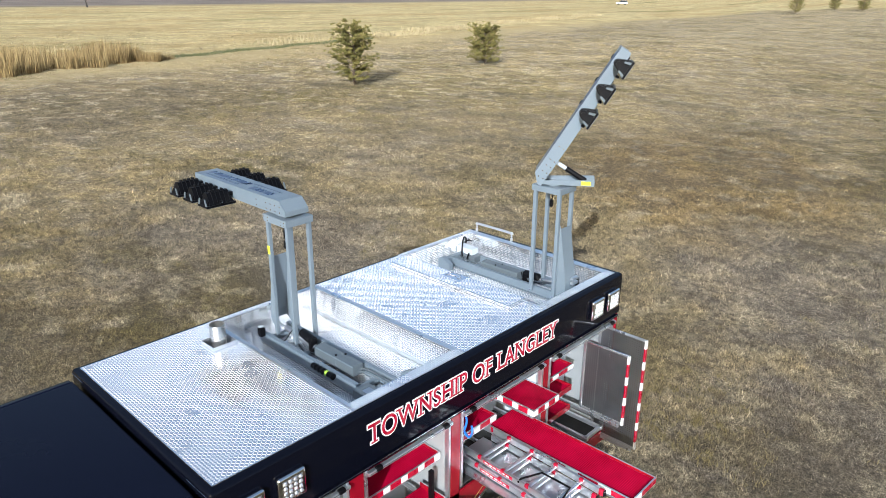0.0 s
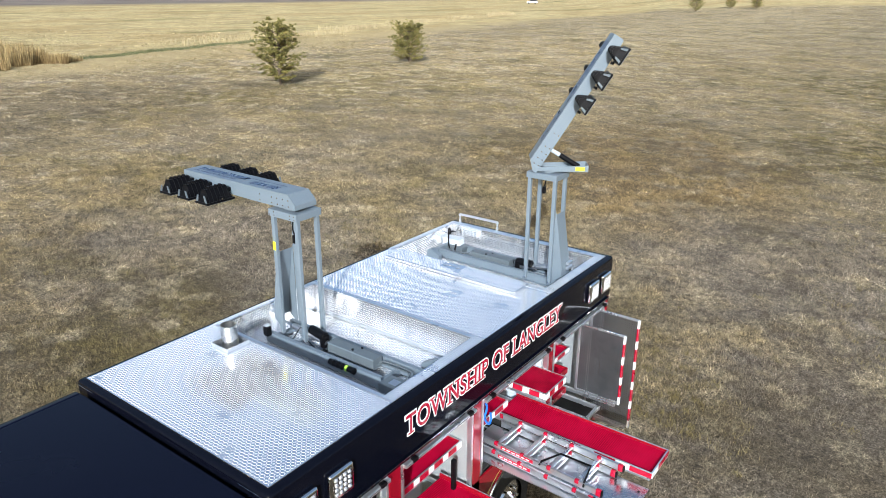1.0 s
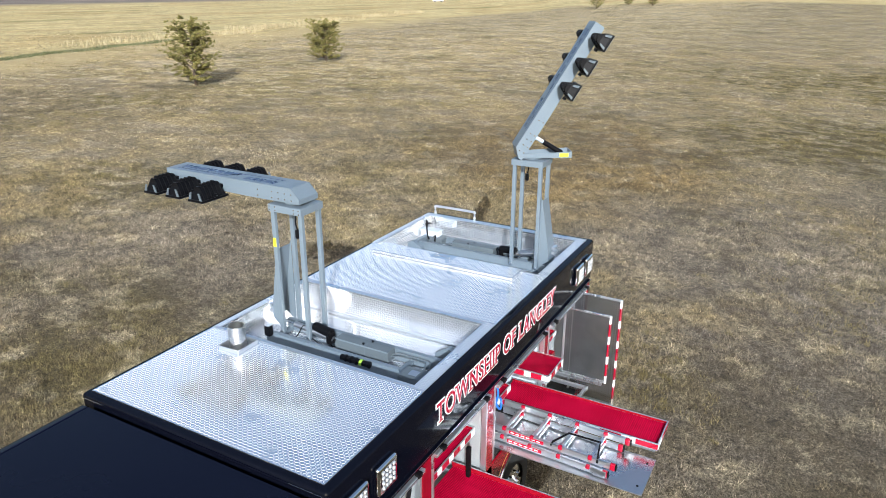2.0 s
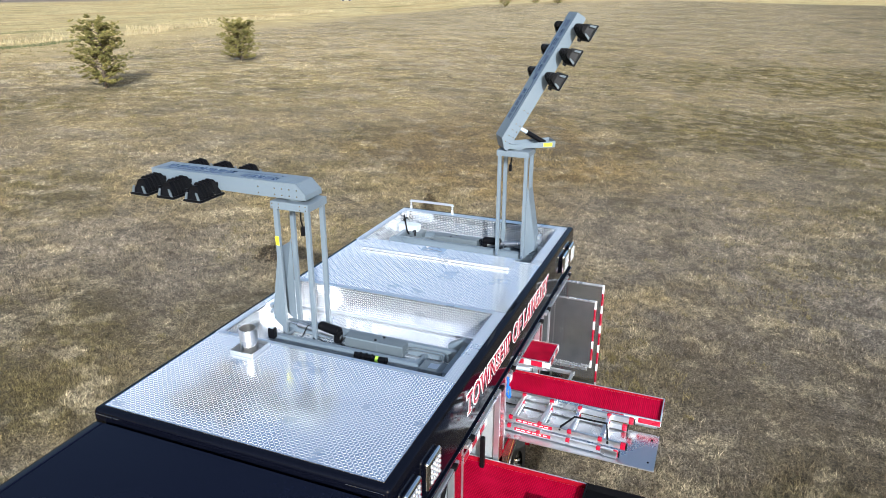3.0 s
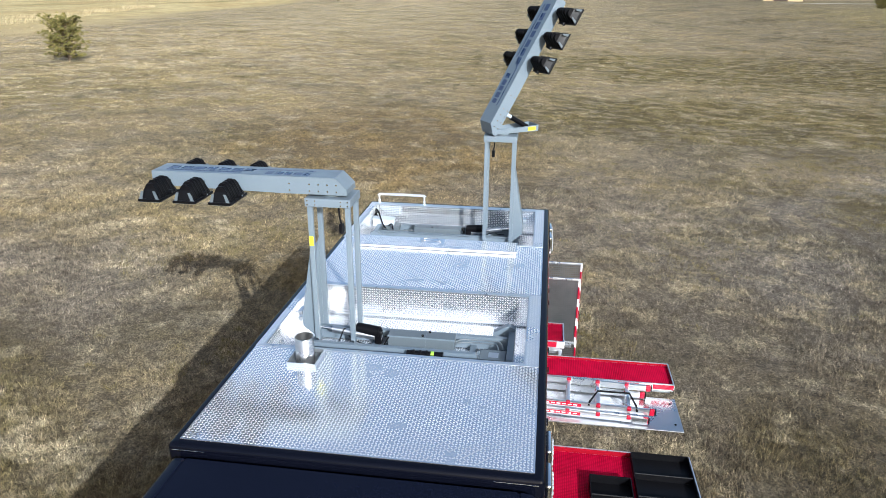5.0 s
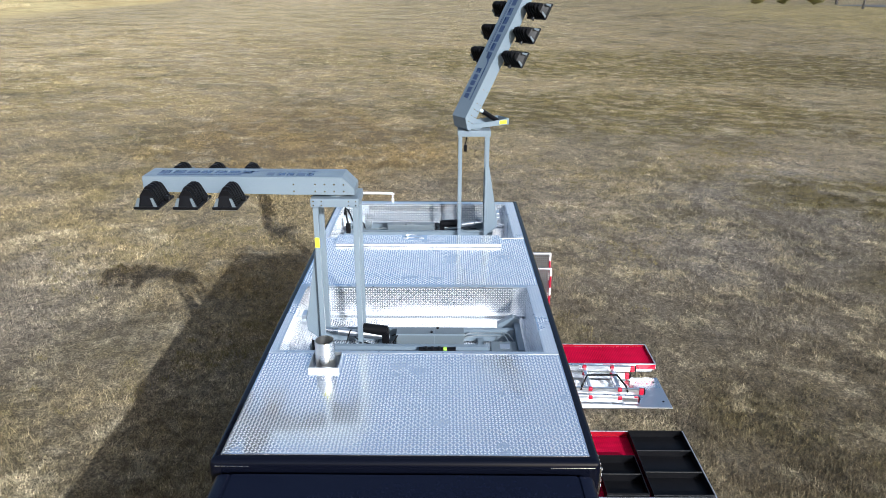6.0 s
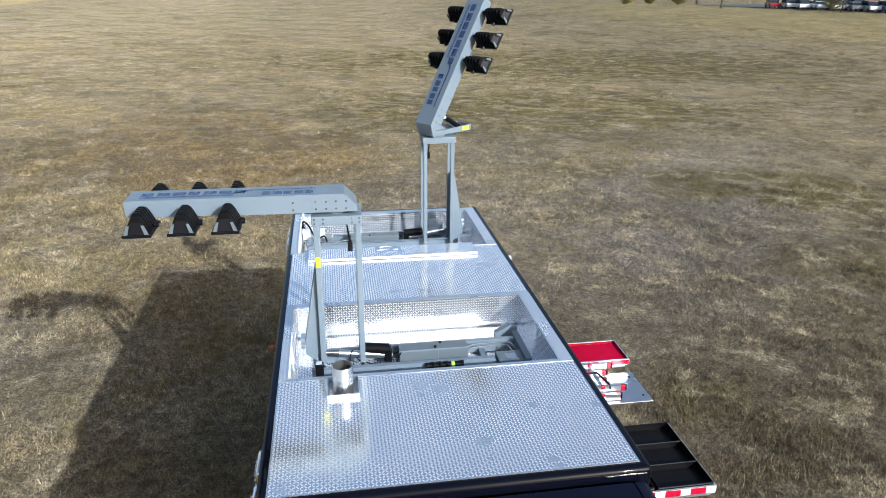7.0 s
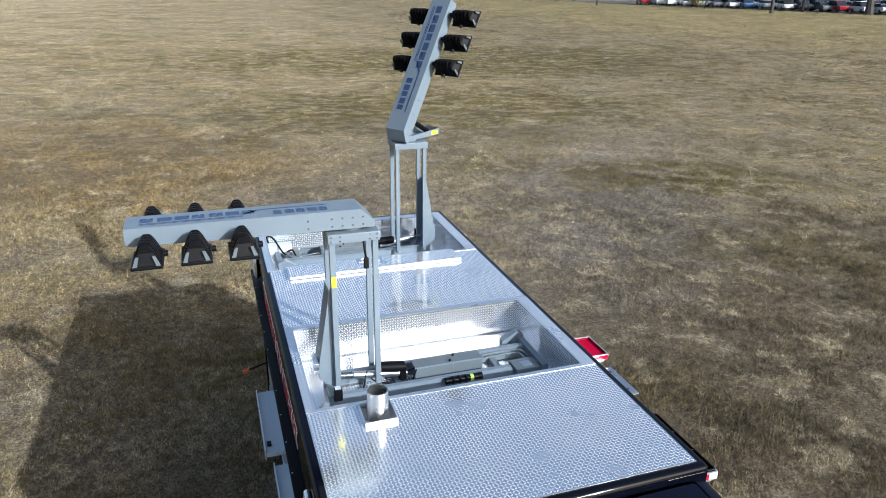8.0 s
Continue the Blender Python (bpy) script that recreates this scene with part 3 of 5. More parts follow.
def make_roof():
    ex = (0.385, 0.615, 1.03, 1.28)
    deck = part("front_deck", holed(bmesh.new(), (0, 2.4, 0, 1.315), ex, RZ - 0.006, RZ), M_PLATE, truck, "bright aluminium tread-plate front roof deck")
    tread(deck, (0.008, 0.008, RZ), (1, 0, 0), (0, 1, 0), 2.384, 1.3, [(ex[0] - 0.03, ex[1] + 0.01, ex[2] - 0.03, ex[3])])
    mid = plate("middle_deck", [(0, 2.4, 2.72, 4.09)], label="bright aluminium tread-plate middle roof deck")
    tread(mid, (0.008, 2.73, RZ), (1, 0, 0), (0, 1, 0), 2.384, 1.35, [(0.165, 2.1, 1.05, 1.36)])
    rim = part("roof_strip", holed(bmesh.new(), (0, 2.4, 1.318, 2.717), W1, RZ - 0.003, RZ + 0.003), M_ALU, truck, "aluminium rim of the front roof well")
    tread(rim, (W1[1] + 0.012, 1.33, RZ + 0.003), (1, 0, 0), (0, 1, 0), 0.1, 1.375)
    tread(rim, (0.006, 1.33, RZ + 0.003), (1, 0, 0), (0, 1, 0), 0.052, 1.375)
    rim = part("roof_strip", holed(bmesh.new(), (-0.02, 2.4, 4.093, 5.56), W2, RZ - 0.003, RZ + 0.003), M_ALU, truck, "aluminium rim of the rear roof well")
    tread(rim, (W2[1] + 0.012, 4.11, RZ + 0.003), (1, 0, 0), (0, 1, 0), 0.1, 1.43)
    tread(rim, (-0.012, 4.11, RZ + 0.003), (1, 0, 0), (0, 1, 0), 0.052, 1.43)
    for w in (W1, W2):
        bm = tub(bmesh.new(), *w, WF, RZ - 0.004)
        well = part("roof_well", bm, M_PLATE, truck, "sunken tread-plate roof well holding a light mast")
        d = RZ - WF - 0.01
        tread(well, (w[0], w[3], WF), (1, 0, 0), (0, 0, 1), w[1] - w[0], d)
        tread(well, (w[1], w[2], WF), (-1, 0, 0), (0, 0, 1), w[1] - w[0], d)
        tread(well, (w[0], w[2], WF), (0, 1, 0), (0, 0, 1), w[3] - w[2], d)
        tread(well, (w[1], w[3], WF), (0, -1, 0), (0, 0, 1), w[3] - w[2], d)
        tread(well, (w[0], w[2], WF), (1, 0, 0), (0, 1, 0), w[1] - w[0], w[3] - w[2])
        # fold of the floor sheet along the far wall
        bm = box(bmesh.new(), w[0] + 0.002, w[1] - 0.002, w[3] - 0.03, w[3] - 0.0005, WF + 0.012, WF + 0.028, 0.004)
        part("floor_fold", bm, M_ALU, well)
    # raised hatch lid with a turned-down tread lip
    lid = part("hatch_lid", box(bmesh.new(), 0.18, 2.1, 3.79, 4.10, RZ + 0.002, RZ + 0.04, 0.006), M_PLATE, truck, "raised tread-plate hatch lid with a folding handle")
    tread(lid, (0.19, 3.8, RZ + 0.04), (1, 0, 0), (0, 1, 0), 1.9, 0.29, [(0.75, 1.05, 0.14, 0.29)])
    tread(lid, (0.19, 3.789, RZ + 0.004), (1, 0, 0), (0, 0, 1), 1.9, 0.033, pitch=0.016)
    bm = tube(bmesh.new(), smooth_path([(0.98, 4.0, RZ + 0.045), (1.0, 4.035, RZ + 0.055), (1.08, 4.045, RZ + 0.058), (1.16, 4.035, RZ + 0.055), (1.18, 4.0, RZ + 0.045)], 5), 0.006)
    box(bm, 0.96, 1.01, 3.975, 4.01, RZ + 0.039, RZ + 0.048, 0.003)
    box(bm, 1.15, 1.2, 3.975, 4.01, RZ + 0.039, RZ + 0.048, 0.003)
    part("handle", bm, M_CHROME, lid, "folding chrome handle")
    # exhaust outlet in a square cut-out
    bm = bmesh.new()
    for r in ((ex[0] - 0.004, ex[1] + 0.004, ex[2] - 0.006, ex[2]), (ex[0] - 0.004, ex[1] + 0.004, ex[3], ex[3] + 0.006), (ex[0] - 0.006, ex[0], ex[2], ex[3]), (ex[1], ex[1] + 0.006, ex[2], ex[3])):
        box(bm, *r, RZ - 0.12, RZ + 0.035)
    box(bm, ex[0], ex[1], ex[2], ex[3], RZ - 0.13, RZ - 0.12)
    col = part("exhaust_box", bm, M_ALU, truck, "square aluminium box round the exhaust outlet")
    bm = bmesh.new()
    cx, cy, r = 0.5, 1.15, 0.078
    n = 28
    rings = []
    for rr, z in ((r, RZ - 0.118), (r, RZ + 0.215), (r - 0.006, RZ + 0.215), (r - 0.006, RZ - 0.118)):
        rings.append([bm.verts.new((cx + rr * math.cos(2 * math.pi * k / n), cy + rr * math.sin(2 * math.pi * k / n), z)) for k in range(n)])
    for a, b in zip(rings, rings[1:]):
        for k in range(n):
            bm.faces.new((a[k], a[(k + 1) % n], b[(k + 1) % n], b[k]))
    part("exhaust_pipe", bm, M_STEEL, truck, "open upright stainless exhaust pipe", True)
    # grab rail at the rear edge
    bm = tube(bmesh.new(), smooth_path([(0.08, 5.6, RZ - 0.02), (0.08, 5.6, RZ + 0.09), (0.12, 5.6, RZ + 0.11), (0.68, 5.6, RZ + 0.11), (0.72, 5.6, RZ + 0.09), (0.72, 5.6, RZ - 0.02)], 4), 0.019)
    part("grab_rail", bm, M_ALU, truck, "bent dull metal grab rail on the rear roof edge", True)


def make_lights():
    spots = [(1, y) for y in (0.08, 0.45, 4.9, 5.26)] + [(-1, y) for y in (0.08, 0.45, 4.9, 5.26)]
    diode = []
    for side, y in spots:
        x = X1 if side > 0 else X0
        a, b = (x, x + 0.035) if side > 0 else (x - 0.035, x)
        y += 0.012
        bez = part("warning_light", box(bmesh.new(), min(x, x + side * 0.05), max(x, x + side * 0.05), y, y + 0.26, 2.785, 3.035, 0.024, 4), M_CHROME, truck, "square chrome warning light with a gridded lens", True)
        bm = box(bmesh.new(), min(x, x + side * 0.052), max(x, x + side * 0.052), y + 0.035, y + 0.225, 2.82, 3.0, 0.0015)
        part("lens_plate", bm, M_STEEL, bez, "dull reflector plate")
        lx = x + side * 0.055
        if not diode:
            bm = bmesh.new()
            bmesh.ops.create_cone(bm, cap_ends=True, segments=8, radius1=0.023, radius2=0.011, depth=0.016)
            me = bpy.data.meshes.new("diode_lens")
            bm.to_mesh(me)
            bm.free()
            me.materials.append(M_LED)
            diode.append(me)
        for i in range(4):
            for j in range(4):
                ob = new("diode_lens", diode[0])
                ob.parent = bez
                ob.matrix_basis = pose(lx, y + 0.06 + 0.0467 * i, 2.843 + 0.0447 * j, 0, 90 * side, 0)


RIGHT = [(0.12, 1.18, 0.95), (1.36, 2.47, 0.95), (2.63, 4.03, 1.66), (4.15, 5.56, 0.95)]


def make_right_side():
    # core of the body behind the lockers
    core = part("body_core", box(bmesh.new(), 0.55, 1.78, 0.0, 5.56, 0.75, 2.64), M_DARKIN, truck, "light grey inner wall of the lockers")
    for a, e in ((0.0, 0.11), (1.19, 1.35), (2.48, 2.62), (4.04, 4.14), (5.565, 5.6)):
        wl = part("locker_wall", box(bmesh.new(), 1.78, 2.4, a + 0.004, e - 0.004, 0.75, 2.635), M_DARKIN, truck, "light grey metal locker dividing wall")
        part("jamb", box(bmesh.new(), 2.401, 2.45, a, e, 0.75, 2.635, 0.006), M_RED, wl, "gloss red front jamb")
    for y0, y1, z0 in RIGHT:
        part("locker_floor", box(bmesh.new(), 1.78, 2.43, y0, y1, z0 - 0.05, z0, 0.004), M_RUBBER, truck, "dark rubber locker floor")
        part("locker_ceiling", box(bmesh.new(), 1.78, 2.42, y0, y1, 2.58, 2.635), M_WHITE, truck, "white locker ceiling with a rolled-up shutter")
        # shutter guides, latch bar, and the aluminium drip rail
        for y, s in ((y0, 1), (y1, -1)):
            part("shutter_guide", box(bmesh.new(), 2.40, 2.455, y, y + 0.03 * s if s > 0 else y, z0, 2.6, 0.003) if s > 0 else box(bmesh.new(), 2.40, 2.455, y - 0.03, y, z0, 2.6, 0.003), M_ALU, truck, "aluminium shutter guide")
        bar = part("shutter_bar", box(bmesh.new(), 2.452, 2.497, y0 + 0.01, y1 - 0.01, 2.535, 2.572, 0.006), M_ALU, truck, "aluminium shutter lift bar")
        for y in (y0 + 0.1, y1 - 0.14):
            part("bar_catch", box(bmesh.new(), 2.466, 2.512, y, y + 0.065, 2.55, 2.59, 0.006), M_BLK, bar, "black catch")
        part("bar_groove", box(bmesh.new(), 2.4972, 2.4985, y0 + 0.03, y1 - 0.03, 2.549, 2.557), M_GREYBOX, bar, "dark groove")
        part("white_liner", box(bmesh.new(), 1.783, 1.79, y0 + 0.02, y1 - 0.02, z0 + 0.01, 2.57), M_WHITE, truck, "white locker back panel")
    part("drip_rail", box(bmesh.new(), 2.44, 2.488, 0.0, 5.6, 2.612, 2.64, 0.005), M_BLACK, truck, "long black drip rail")
    part("drip_line", box(bmesh.new(), 2.486, 2.4905, 0.0, 5.6, 2.634, 2.6405, 0.001), M_CHROME, truck, "thin bright drip line")
    # lower skirt and wheel arch
    cy, cz, rr = 3.28, 0.85, 0.6
    arch = [(cy + rr * math.cos(math.pi * k / 20), cz + rr * math.sin(math.pi * k / 20)) for k in range(21)]
    bm = prism(bmesh.new(), [(4.14, 0.85), (4.14, 1.61), (2.48, 1.61), (2.48, 0.85)] + arch[::-1], "x", 2.35, 2.45)
    fen = part("wheel_arch_panel", bm, M_RED, truck, "gloss red panel round the wheel arch")
    part("arch_trim", tube(bmesh.new(), [(2.455, y, z) for y, z in arch], 0.016), M_CHROME, fen, "bright wheel arch trim", True)
    part("pinstripe", tube(bmesh.new(), [(2.4505, cy + (y - cy) * 1.12, cz + (z - cz) * 1.12) for y, z in arch], 0.004), M_GOLD, fen, "thin gold stripe", True)
    part("locker_shelf", box(bmesh.new(), 1.8, 2.43, 2.63, 4.03, 1.612, 1.645, 0.004), M_ALU, truck, "aluminium sill over the wheel arch")
    # odds and ends inside the lockers
    part("shelf_bracket", box(bmesh.new(), 2.3, 2.345, 2.3, 2.35, 1.62, 1.98, 0.01), M_BLK, truck, "upright black bracket")
    part("air_hose", tube(bmesh.new(), smooth_path([(2.43, 2.68, 2.58), (2.46, 2.7, 2.45), (2.45, 2.68, 2.33), (2.47, 2.73, 2.24), (2.46, 2.79, 2.27), (2.44, 2.8, 2.33)], 6), 0.012), M_BLUEHOSE, truck, "hanging blue air hose", True)
    part("white_panel", box(bmesh.new(), 1.9, 2.36, 4.025, 4.03, 1.7, 2.56), M_WHITE, truck, "white upright locker panel")
    st = part("hanging_strap", tube(bmesh.new(), smooth_path([(2.4, 1.05, 2.55), (2.42, 1.03, 2.4), (2.41, 0.98, 2.2), (2.42, 1.02, 2.0), (2.4, 1.06, 1.8)], 6), 0.02), M_BLK, truck, "black strap hanging in the front locker", True)
    part("strap_tag", box(bmesh.new(), 2.425, 2.432, 0.93, 1.03, 2.02, 2.14, 0.002), M_YELLOW, st, "yellow tag")
    part("equipment_case", box(bmesh.new(), 1.9, 2.33, 0.3, 0.85, 1.0, 1.6, 0.03), M_BLK, truck, "black case in the front locker")
    for a, b in ((0.0, 2.5), (4.1, 5.57)):
        part("side_skirt", box(bmesh.new(), 1.9, 2.46, a, b, 0.72, 0.9, 0.015), M_RED, truck, "gloss red lower side skirt")
    # far end corner post
    part("corner_post", box(bmesh.new(), 2.38, 2.465, 5.575, 5.625, 0.75, 2.64, 0.01), M_RED, truck, "gloss red rear corner post")


def slide_tray(name, x0, x1, y0, y1, z, rim, label, tape_n=8, floor_mat=None, rim_mat=None, end_n=2, depth=0.03):
    """A pulled-out tray: folded rim, matted floor, runners below and reflective strips on its edges."""
    t = 0.012
    bm = bmesh.new()
    box(bm, x0, x1, y0, y1, z - 0.015, z)
    box(bm, x0, x1, y0, y0 + t, z, z + rim)
    box(bm, x0, x1, y1 - t, y1, z, z + rim)
    box(bm, x1 - t, x1, y0 + t, y1 - t, z, z + rim)
    tr = part(name, bm, rim_mat or M_ALU, truck, label)
    if floor_mat:
        part("mat", box(bmesh.new(), x0 + 0.005, x1 - t - 0.002, y0 + t + 0.002, y1 - t - 0.002, z + 0.002, z + rim - depth, 0.003), floor_mat, tr, "red gridded rubber mat")
        bm = bmesh.new()
        box(bm, x0, x1 - t - 0.001, y1 - t - 0.004, y1 - t - 0.001, z + rim - depth + 0.001, z + rim - 0.004)
        box(bm, x1 - t - 0.004, x1 - t - 0.001, y0 + t, y1 - t - 0.005, z + rim - depth + 0.001, z + rim - 0.004)
        part("rim_lining", bm, M_RED, tr, "red inner rim")
    for yy in (y0 + 0.03, y1 - 0.06):
        part("runner", box(bmesh.new(), x0 - 0.25, x1 - 0.03, yy, yy + 0.03, z - 0.06, z - 0.016, 0.004), M_ALU, tr, "aluminium slide runner")
    if tape_n:
        tape(tr, (x0 + 0.06, y0, z), (x1, y0, z), (0, 0, rim - 0.012), tape_n, 0, out=(0, -1, 0))
    if end_n:
        tape(tr, (x1, y0, z), (x1, y1, z), (0, 0, rim - 0.012), end_n, 1, out=(1, 0, 0))
    return tr


def make_trays():
    slide_tray("slide_tray", 2.1, 3.96, 3.47, 3.95, 1.79, 0.07, "long pulled-out tray with a red rubber mat", 9, M_MAT, depth=0.03)
    slide_tray("slide_tray", 2.0, 2.7, 3.53, 4.0, 2.2, 0.075, "small pulled-out upper tray with a red rubber mat", 6, M_MAT, end_n=5, depth=0.012)
    slide_tray("slide_tray", 1.85, 2.32, 1.45, 2.46, 2.06, 0.07, "pushed-in upper locker tray with a red rubber mat", 0, M_MAT, end_n=9)
    slide_tray("slide_tray", 1.85, 2.32, 2.70, 3.36, 2.08, 0.07, "pushed-in short locker tray with a red rubber mat", 0, M_MAT, end_n=5)
    for z, tapes in ((2.03, 5), (1.72, 0), (1.42, 0)):
        slide_tray("slide_tray", 1.85, 2.26, 4.2, 4.98, z, 0.06, "stacked locker tray with a red rubber mat", 0, M_MAT, rim_mat=None if tapes else M_RED, end_n=tapes)
    slide_tray("slide_tray", 2.1, 3.96, 1.38, 2.40, 1.60, 0.08, "wide pulled-out tray with a red rubber mat", 14, M_MAT, end_n=7, depth=0.06)
    # plain shelf that carries the ladder
    bm = box(bmesh.new(), 2.1, 3.97, 2.78, 3.41, 1.7, 1.712, 0.003)
    pl = part("ladder_shelf", bm, M_SHELF, truck, "plain grey aluminium slide-out shelf under the ladder")
    for y in (2.9, 3.3):
        bm = bmesh.new()
        cyl(bm, (3.9, y, 1.711), (3.9, y, 1.718), 0.012, n=10)
        part("bolt", bm, M_BLK, pl)
    for y in (2.84, 3.32):
        part("runner", box(bmesh.new(), 1.8, 3.6, y, y + 0.03, 1.655, 1.698, 0.004), M_ALU, pl, "aluminium slide runner")
    # upright perforated tool boards
    for y, x0, x1, z0, z1 in ((5.15, 2.30, 2.93, 1.39, 2.38), (5.5, 2.30, 2.965, 0.86, 2.47)):
        brd = part("tool_board", box(bmesh.new(), x0, x1, y, y + 0.006, z0, z1), M_PERF, truck, "pulled-out upright perforated aluminium tool board")
        bm = bmesh.new()
        for a in ((x0, x1, z1 - 0.025, z1), (x0, x1, z0, z0 + 0.03)):
            box(bm, a[0], a[1], y - 0.012, y + 0.018, a[2], a[3], 0.004)
        box(bm, x0, x0 + 0.03, y - 0.012, y + 0.018, z0, z1, 0.004)
        box(bm, x1 - 0.012, x1 + 0.004, y - 0.014, y + 0.02, z0, z1, 0.004)
        part("board_frame", bm, M_ALU, brd, "aluminium edge frame")
        tape(brd, (x1 + 0.004, y - 0.018, z0), (x1 + 0.004, y - 0.018, z1), (0, 0.036, 0), 7 if y < 5.3 else 11, 1, out=(1, 0, 0))
        tape(brd, (x1 - 0.018, y - 0.0145, z0), (x1 - 0.018, y - 0.0145, z1), (0.018, 0, 0), 7 if y < 5.3 else 11, 1, out=(0, -1, 0))
        part("runner", box(bmesh.new(), 1.8, x1 - 0.05, y - 0.02, y + 0.025, z0 - 0.05, z0 - 0.002, 0.004), M_ALU, brd, "aluminium slide runner")
    # support arms between the boards and the tray
    bm = bmesh.new()
    box(bm, 1.8, 2.75, 4.62, 4.66, 1.33, 1.38, 0.004)
    box(bm, 1.8, 2.75, 4.95, 4.99, 1.33, 1.38, 0.004)
    box(bm, 2.7, 2.74, 4.62, 4.99, 1.33, 1.38, 0.004)
    part("slide_frame", bm, M_ALU, truck, "pulled-out aluminium slide frame")


def make_left_side():
    for a, b in ((0.05, 1.25), (1.4, 2.5), (2.65, 4.0), (4.15, 5.5)):
        bm = bmesh.new()
        n = 36
        for i in range(n):
            z0 = 1.0 + i * 1.58 / n
            box(bm, X0 + 0.03, X0 + 0.045, a, b, z0, z0 + 1.58 / n - 0.004)
        part("roll_shutter", bm, M_ALU, truck, "closed slatted aluminium roll shutter")
        part("locker_floor", box(bmesh.new(), X0 + 0.02, 0.5, a, b, 0.9, 0.96), M_ALU, truck)
    for y in (0.0, 1.325, 2.575, 4.075, 5.53):
        part("locker_wall", box(bmesh.new(), X0 + 0.01, 0.55, y - 0.05, y + 0.06, 0.75, 2.64, 0.006), M_BLACK, truck)
    rail = part("drip_rail", box(bmesh.new(), -0.142, X0 + 0.03, 0.0, 5.6, 2.612, 2.64, 0.005), M_BLK, truck, "black drip rail with small bolts")
    for k in range(14):
        part("bolt", cyl(bmesh.new(), (-0.125, 0.2 + 0.4 * k, 2.639), (-0.125, 0.2 + 0.4 * k, 2.643), 0.006, n=8), M_STEEL, rail)
    part("left_skirt", box(bmesh.new(), X0, 0.5, 0.0, 5.57, 0.72, 0.9, 0.015), M_BLACK, truck)
    bm = bmesh.new()
    cyl(bm, (-0.02, 4.36, 1.97), (-0.32, 4.33, 1.9), 0.012, n=10)
    arm = part("latch_arm", bm, M_BLK, truck, "black latch arm with an orange grip")
    part("latch_grip", cyl(bmesh.new(), (-0.31, 4.331, 1.902), (-0.38, 4.325, 1.886), 0.022, n=12), M_ORANGE, arm, "dull orange grip")
    # pulled-out white shelf edges on this side
    for y0, y1, x, z in ((2.66, 3.76, -0.26, 1.88), (1.42, 2.48, -0.2, 1.86)):
        bm = box(bmesh.new(), x, X0 + 0.02, y0, y1, z, z + 0.05, 0.006)
        tr = part("slide_tray", bm, M_WHITE, truck, "white slide-out tray on the shaded side")
        part("tray_latch", box(bmesh.new(), x + 0.02, x + 0.06, y0 + 0.1, y0 + 0.16, z + 0.05, z + 0.075, 0.004), M_BLK, tr)
        part("tray_lip", box(bmesh.new(), x - 0.012, x, y0, y1, z - 0.03, z + 0.09, 0.004), M_ALU, tr)


def make_wheel(x, y, r=0.5, w=0.3):
    tyre_bm = bmesh.new()
    n = 40
    prof = [(r * 0.6, -w / 2), (r * 0.9, -w / 2), (r * 0.98, -w * 0.42), (r, -w * 0.3), (r, w * 0.3), (r * 0.98, w * 0.42), (r * 0.9, w / 2), (r * 0.6, w / 2)]
    loops = [[tyre_bm.verts.new((x + b, y + a * math.cos(2 * math.pi * k / n), GZ + r + a * math.sin(2 * math.pi * k / n))) for k in range(n)] for a, b in prof]
    for a, b in zip(loops, loops[1:]):
        for k in range(n):
            tyre_bm.faces.new((a[k], a[(k + 1) % n], b[(k + 1) % n], b[k]))
    bmesh.ops.recalc_face_normals(tyre_bm, faces=tyre_bm.faces[:])
    s = 1 if x > 1 else -1
    hub = thing("wheel", "", "")
    for key in list(hub.keys()):
        del hub[key]
    hub.parent = truck
    part("tyre", tyre_bm, M_RUBBER, hub, "black rubber tyre", True)
    bm = bmesh.new()
    cyl(bm, (x - 0.08, y, GZ + r), (x + s * (w / 2 - 0.03), y, GZ + r), r * 0.6, n=32)
    cyl(bm, (x + s * (w / 2 - 0.03), y, GZ + r), (x + s * (w / 2 + 0.05), y, GZ + r), r * 0.3, r * 0.22, n=20)
    for k in range(10):
        a = 2 * math.pi * k / 10
        c = Vector((x + s * (w / 2 - 0.03), y + r * 0.42 * math.cos(a), GZ + r + r * 0.42 * math.sin(a)))
        cyl(bm, c, c + Vector((s * 0.035, 0, 0)), 0.02, n=6)
    part("rim", bm, M_CHROME, hub, "polished metal wheel rim")


def make_cab():
    z = 3.137
    prof = [(0.05, 1.1), (0.0, 2.0), (0.0, 3.075), (0.006, 3.1), (0.02, 3.12), (0.045, 3.131), (0.1, z - 0.001), (0.106, z - 0.009), (0.116, z - 0.009), (0.122, z - 0.001), (0.16, z)]
    poly = [(a - 0.02, c) for a, c in prof] + [(2.42 - a, c) for a, c in prof[::-1]]
    bm = prism(bmesh.new(), poly, "y", -2.6, -0.1)
    es = [e for e in bm.edges if abs(e.verts[0].co.y - e.verts[1].co.y) < 1e-5]
    bmesh.ops.bevel(bm, geom=es, offset=0.02, segments=3, affect="EDGES")
    part("cab", bm, M_NAVY, truck, "dark navy cab with a rounded roof", True)
    part("chassis", box(bmesh.new(), 0.55, 1.85, -2.5, 5.5, 0.62, 0.8, 0.02), M_RUBBER, truck, "black chassis")
    for sx in (0, 1):
        x = 2.421 if sx else -0.027
        part("side_window", box(bmesh.new(), x, x + 0.006, -1.9, -0.6, 2.1, 2.8, 0.002), M_BLK, truck, "dark cab side window")
    # thin chrome strips on the front lip of the body
    for a, b in ((-0.03, 0.2), (2.14, 2.43)):
        part("front_strip", box(bmesh.new(), a, b, Y0 - 0.004, Y0 - 0.0005, 3.15, 3.155, 0.001), M_CHROME, truck, "thin bright strip")


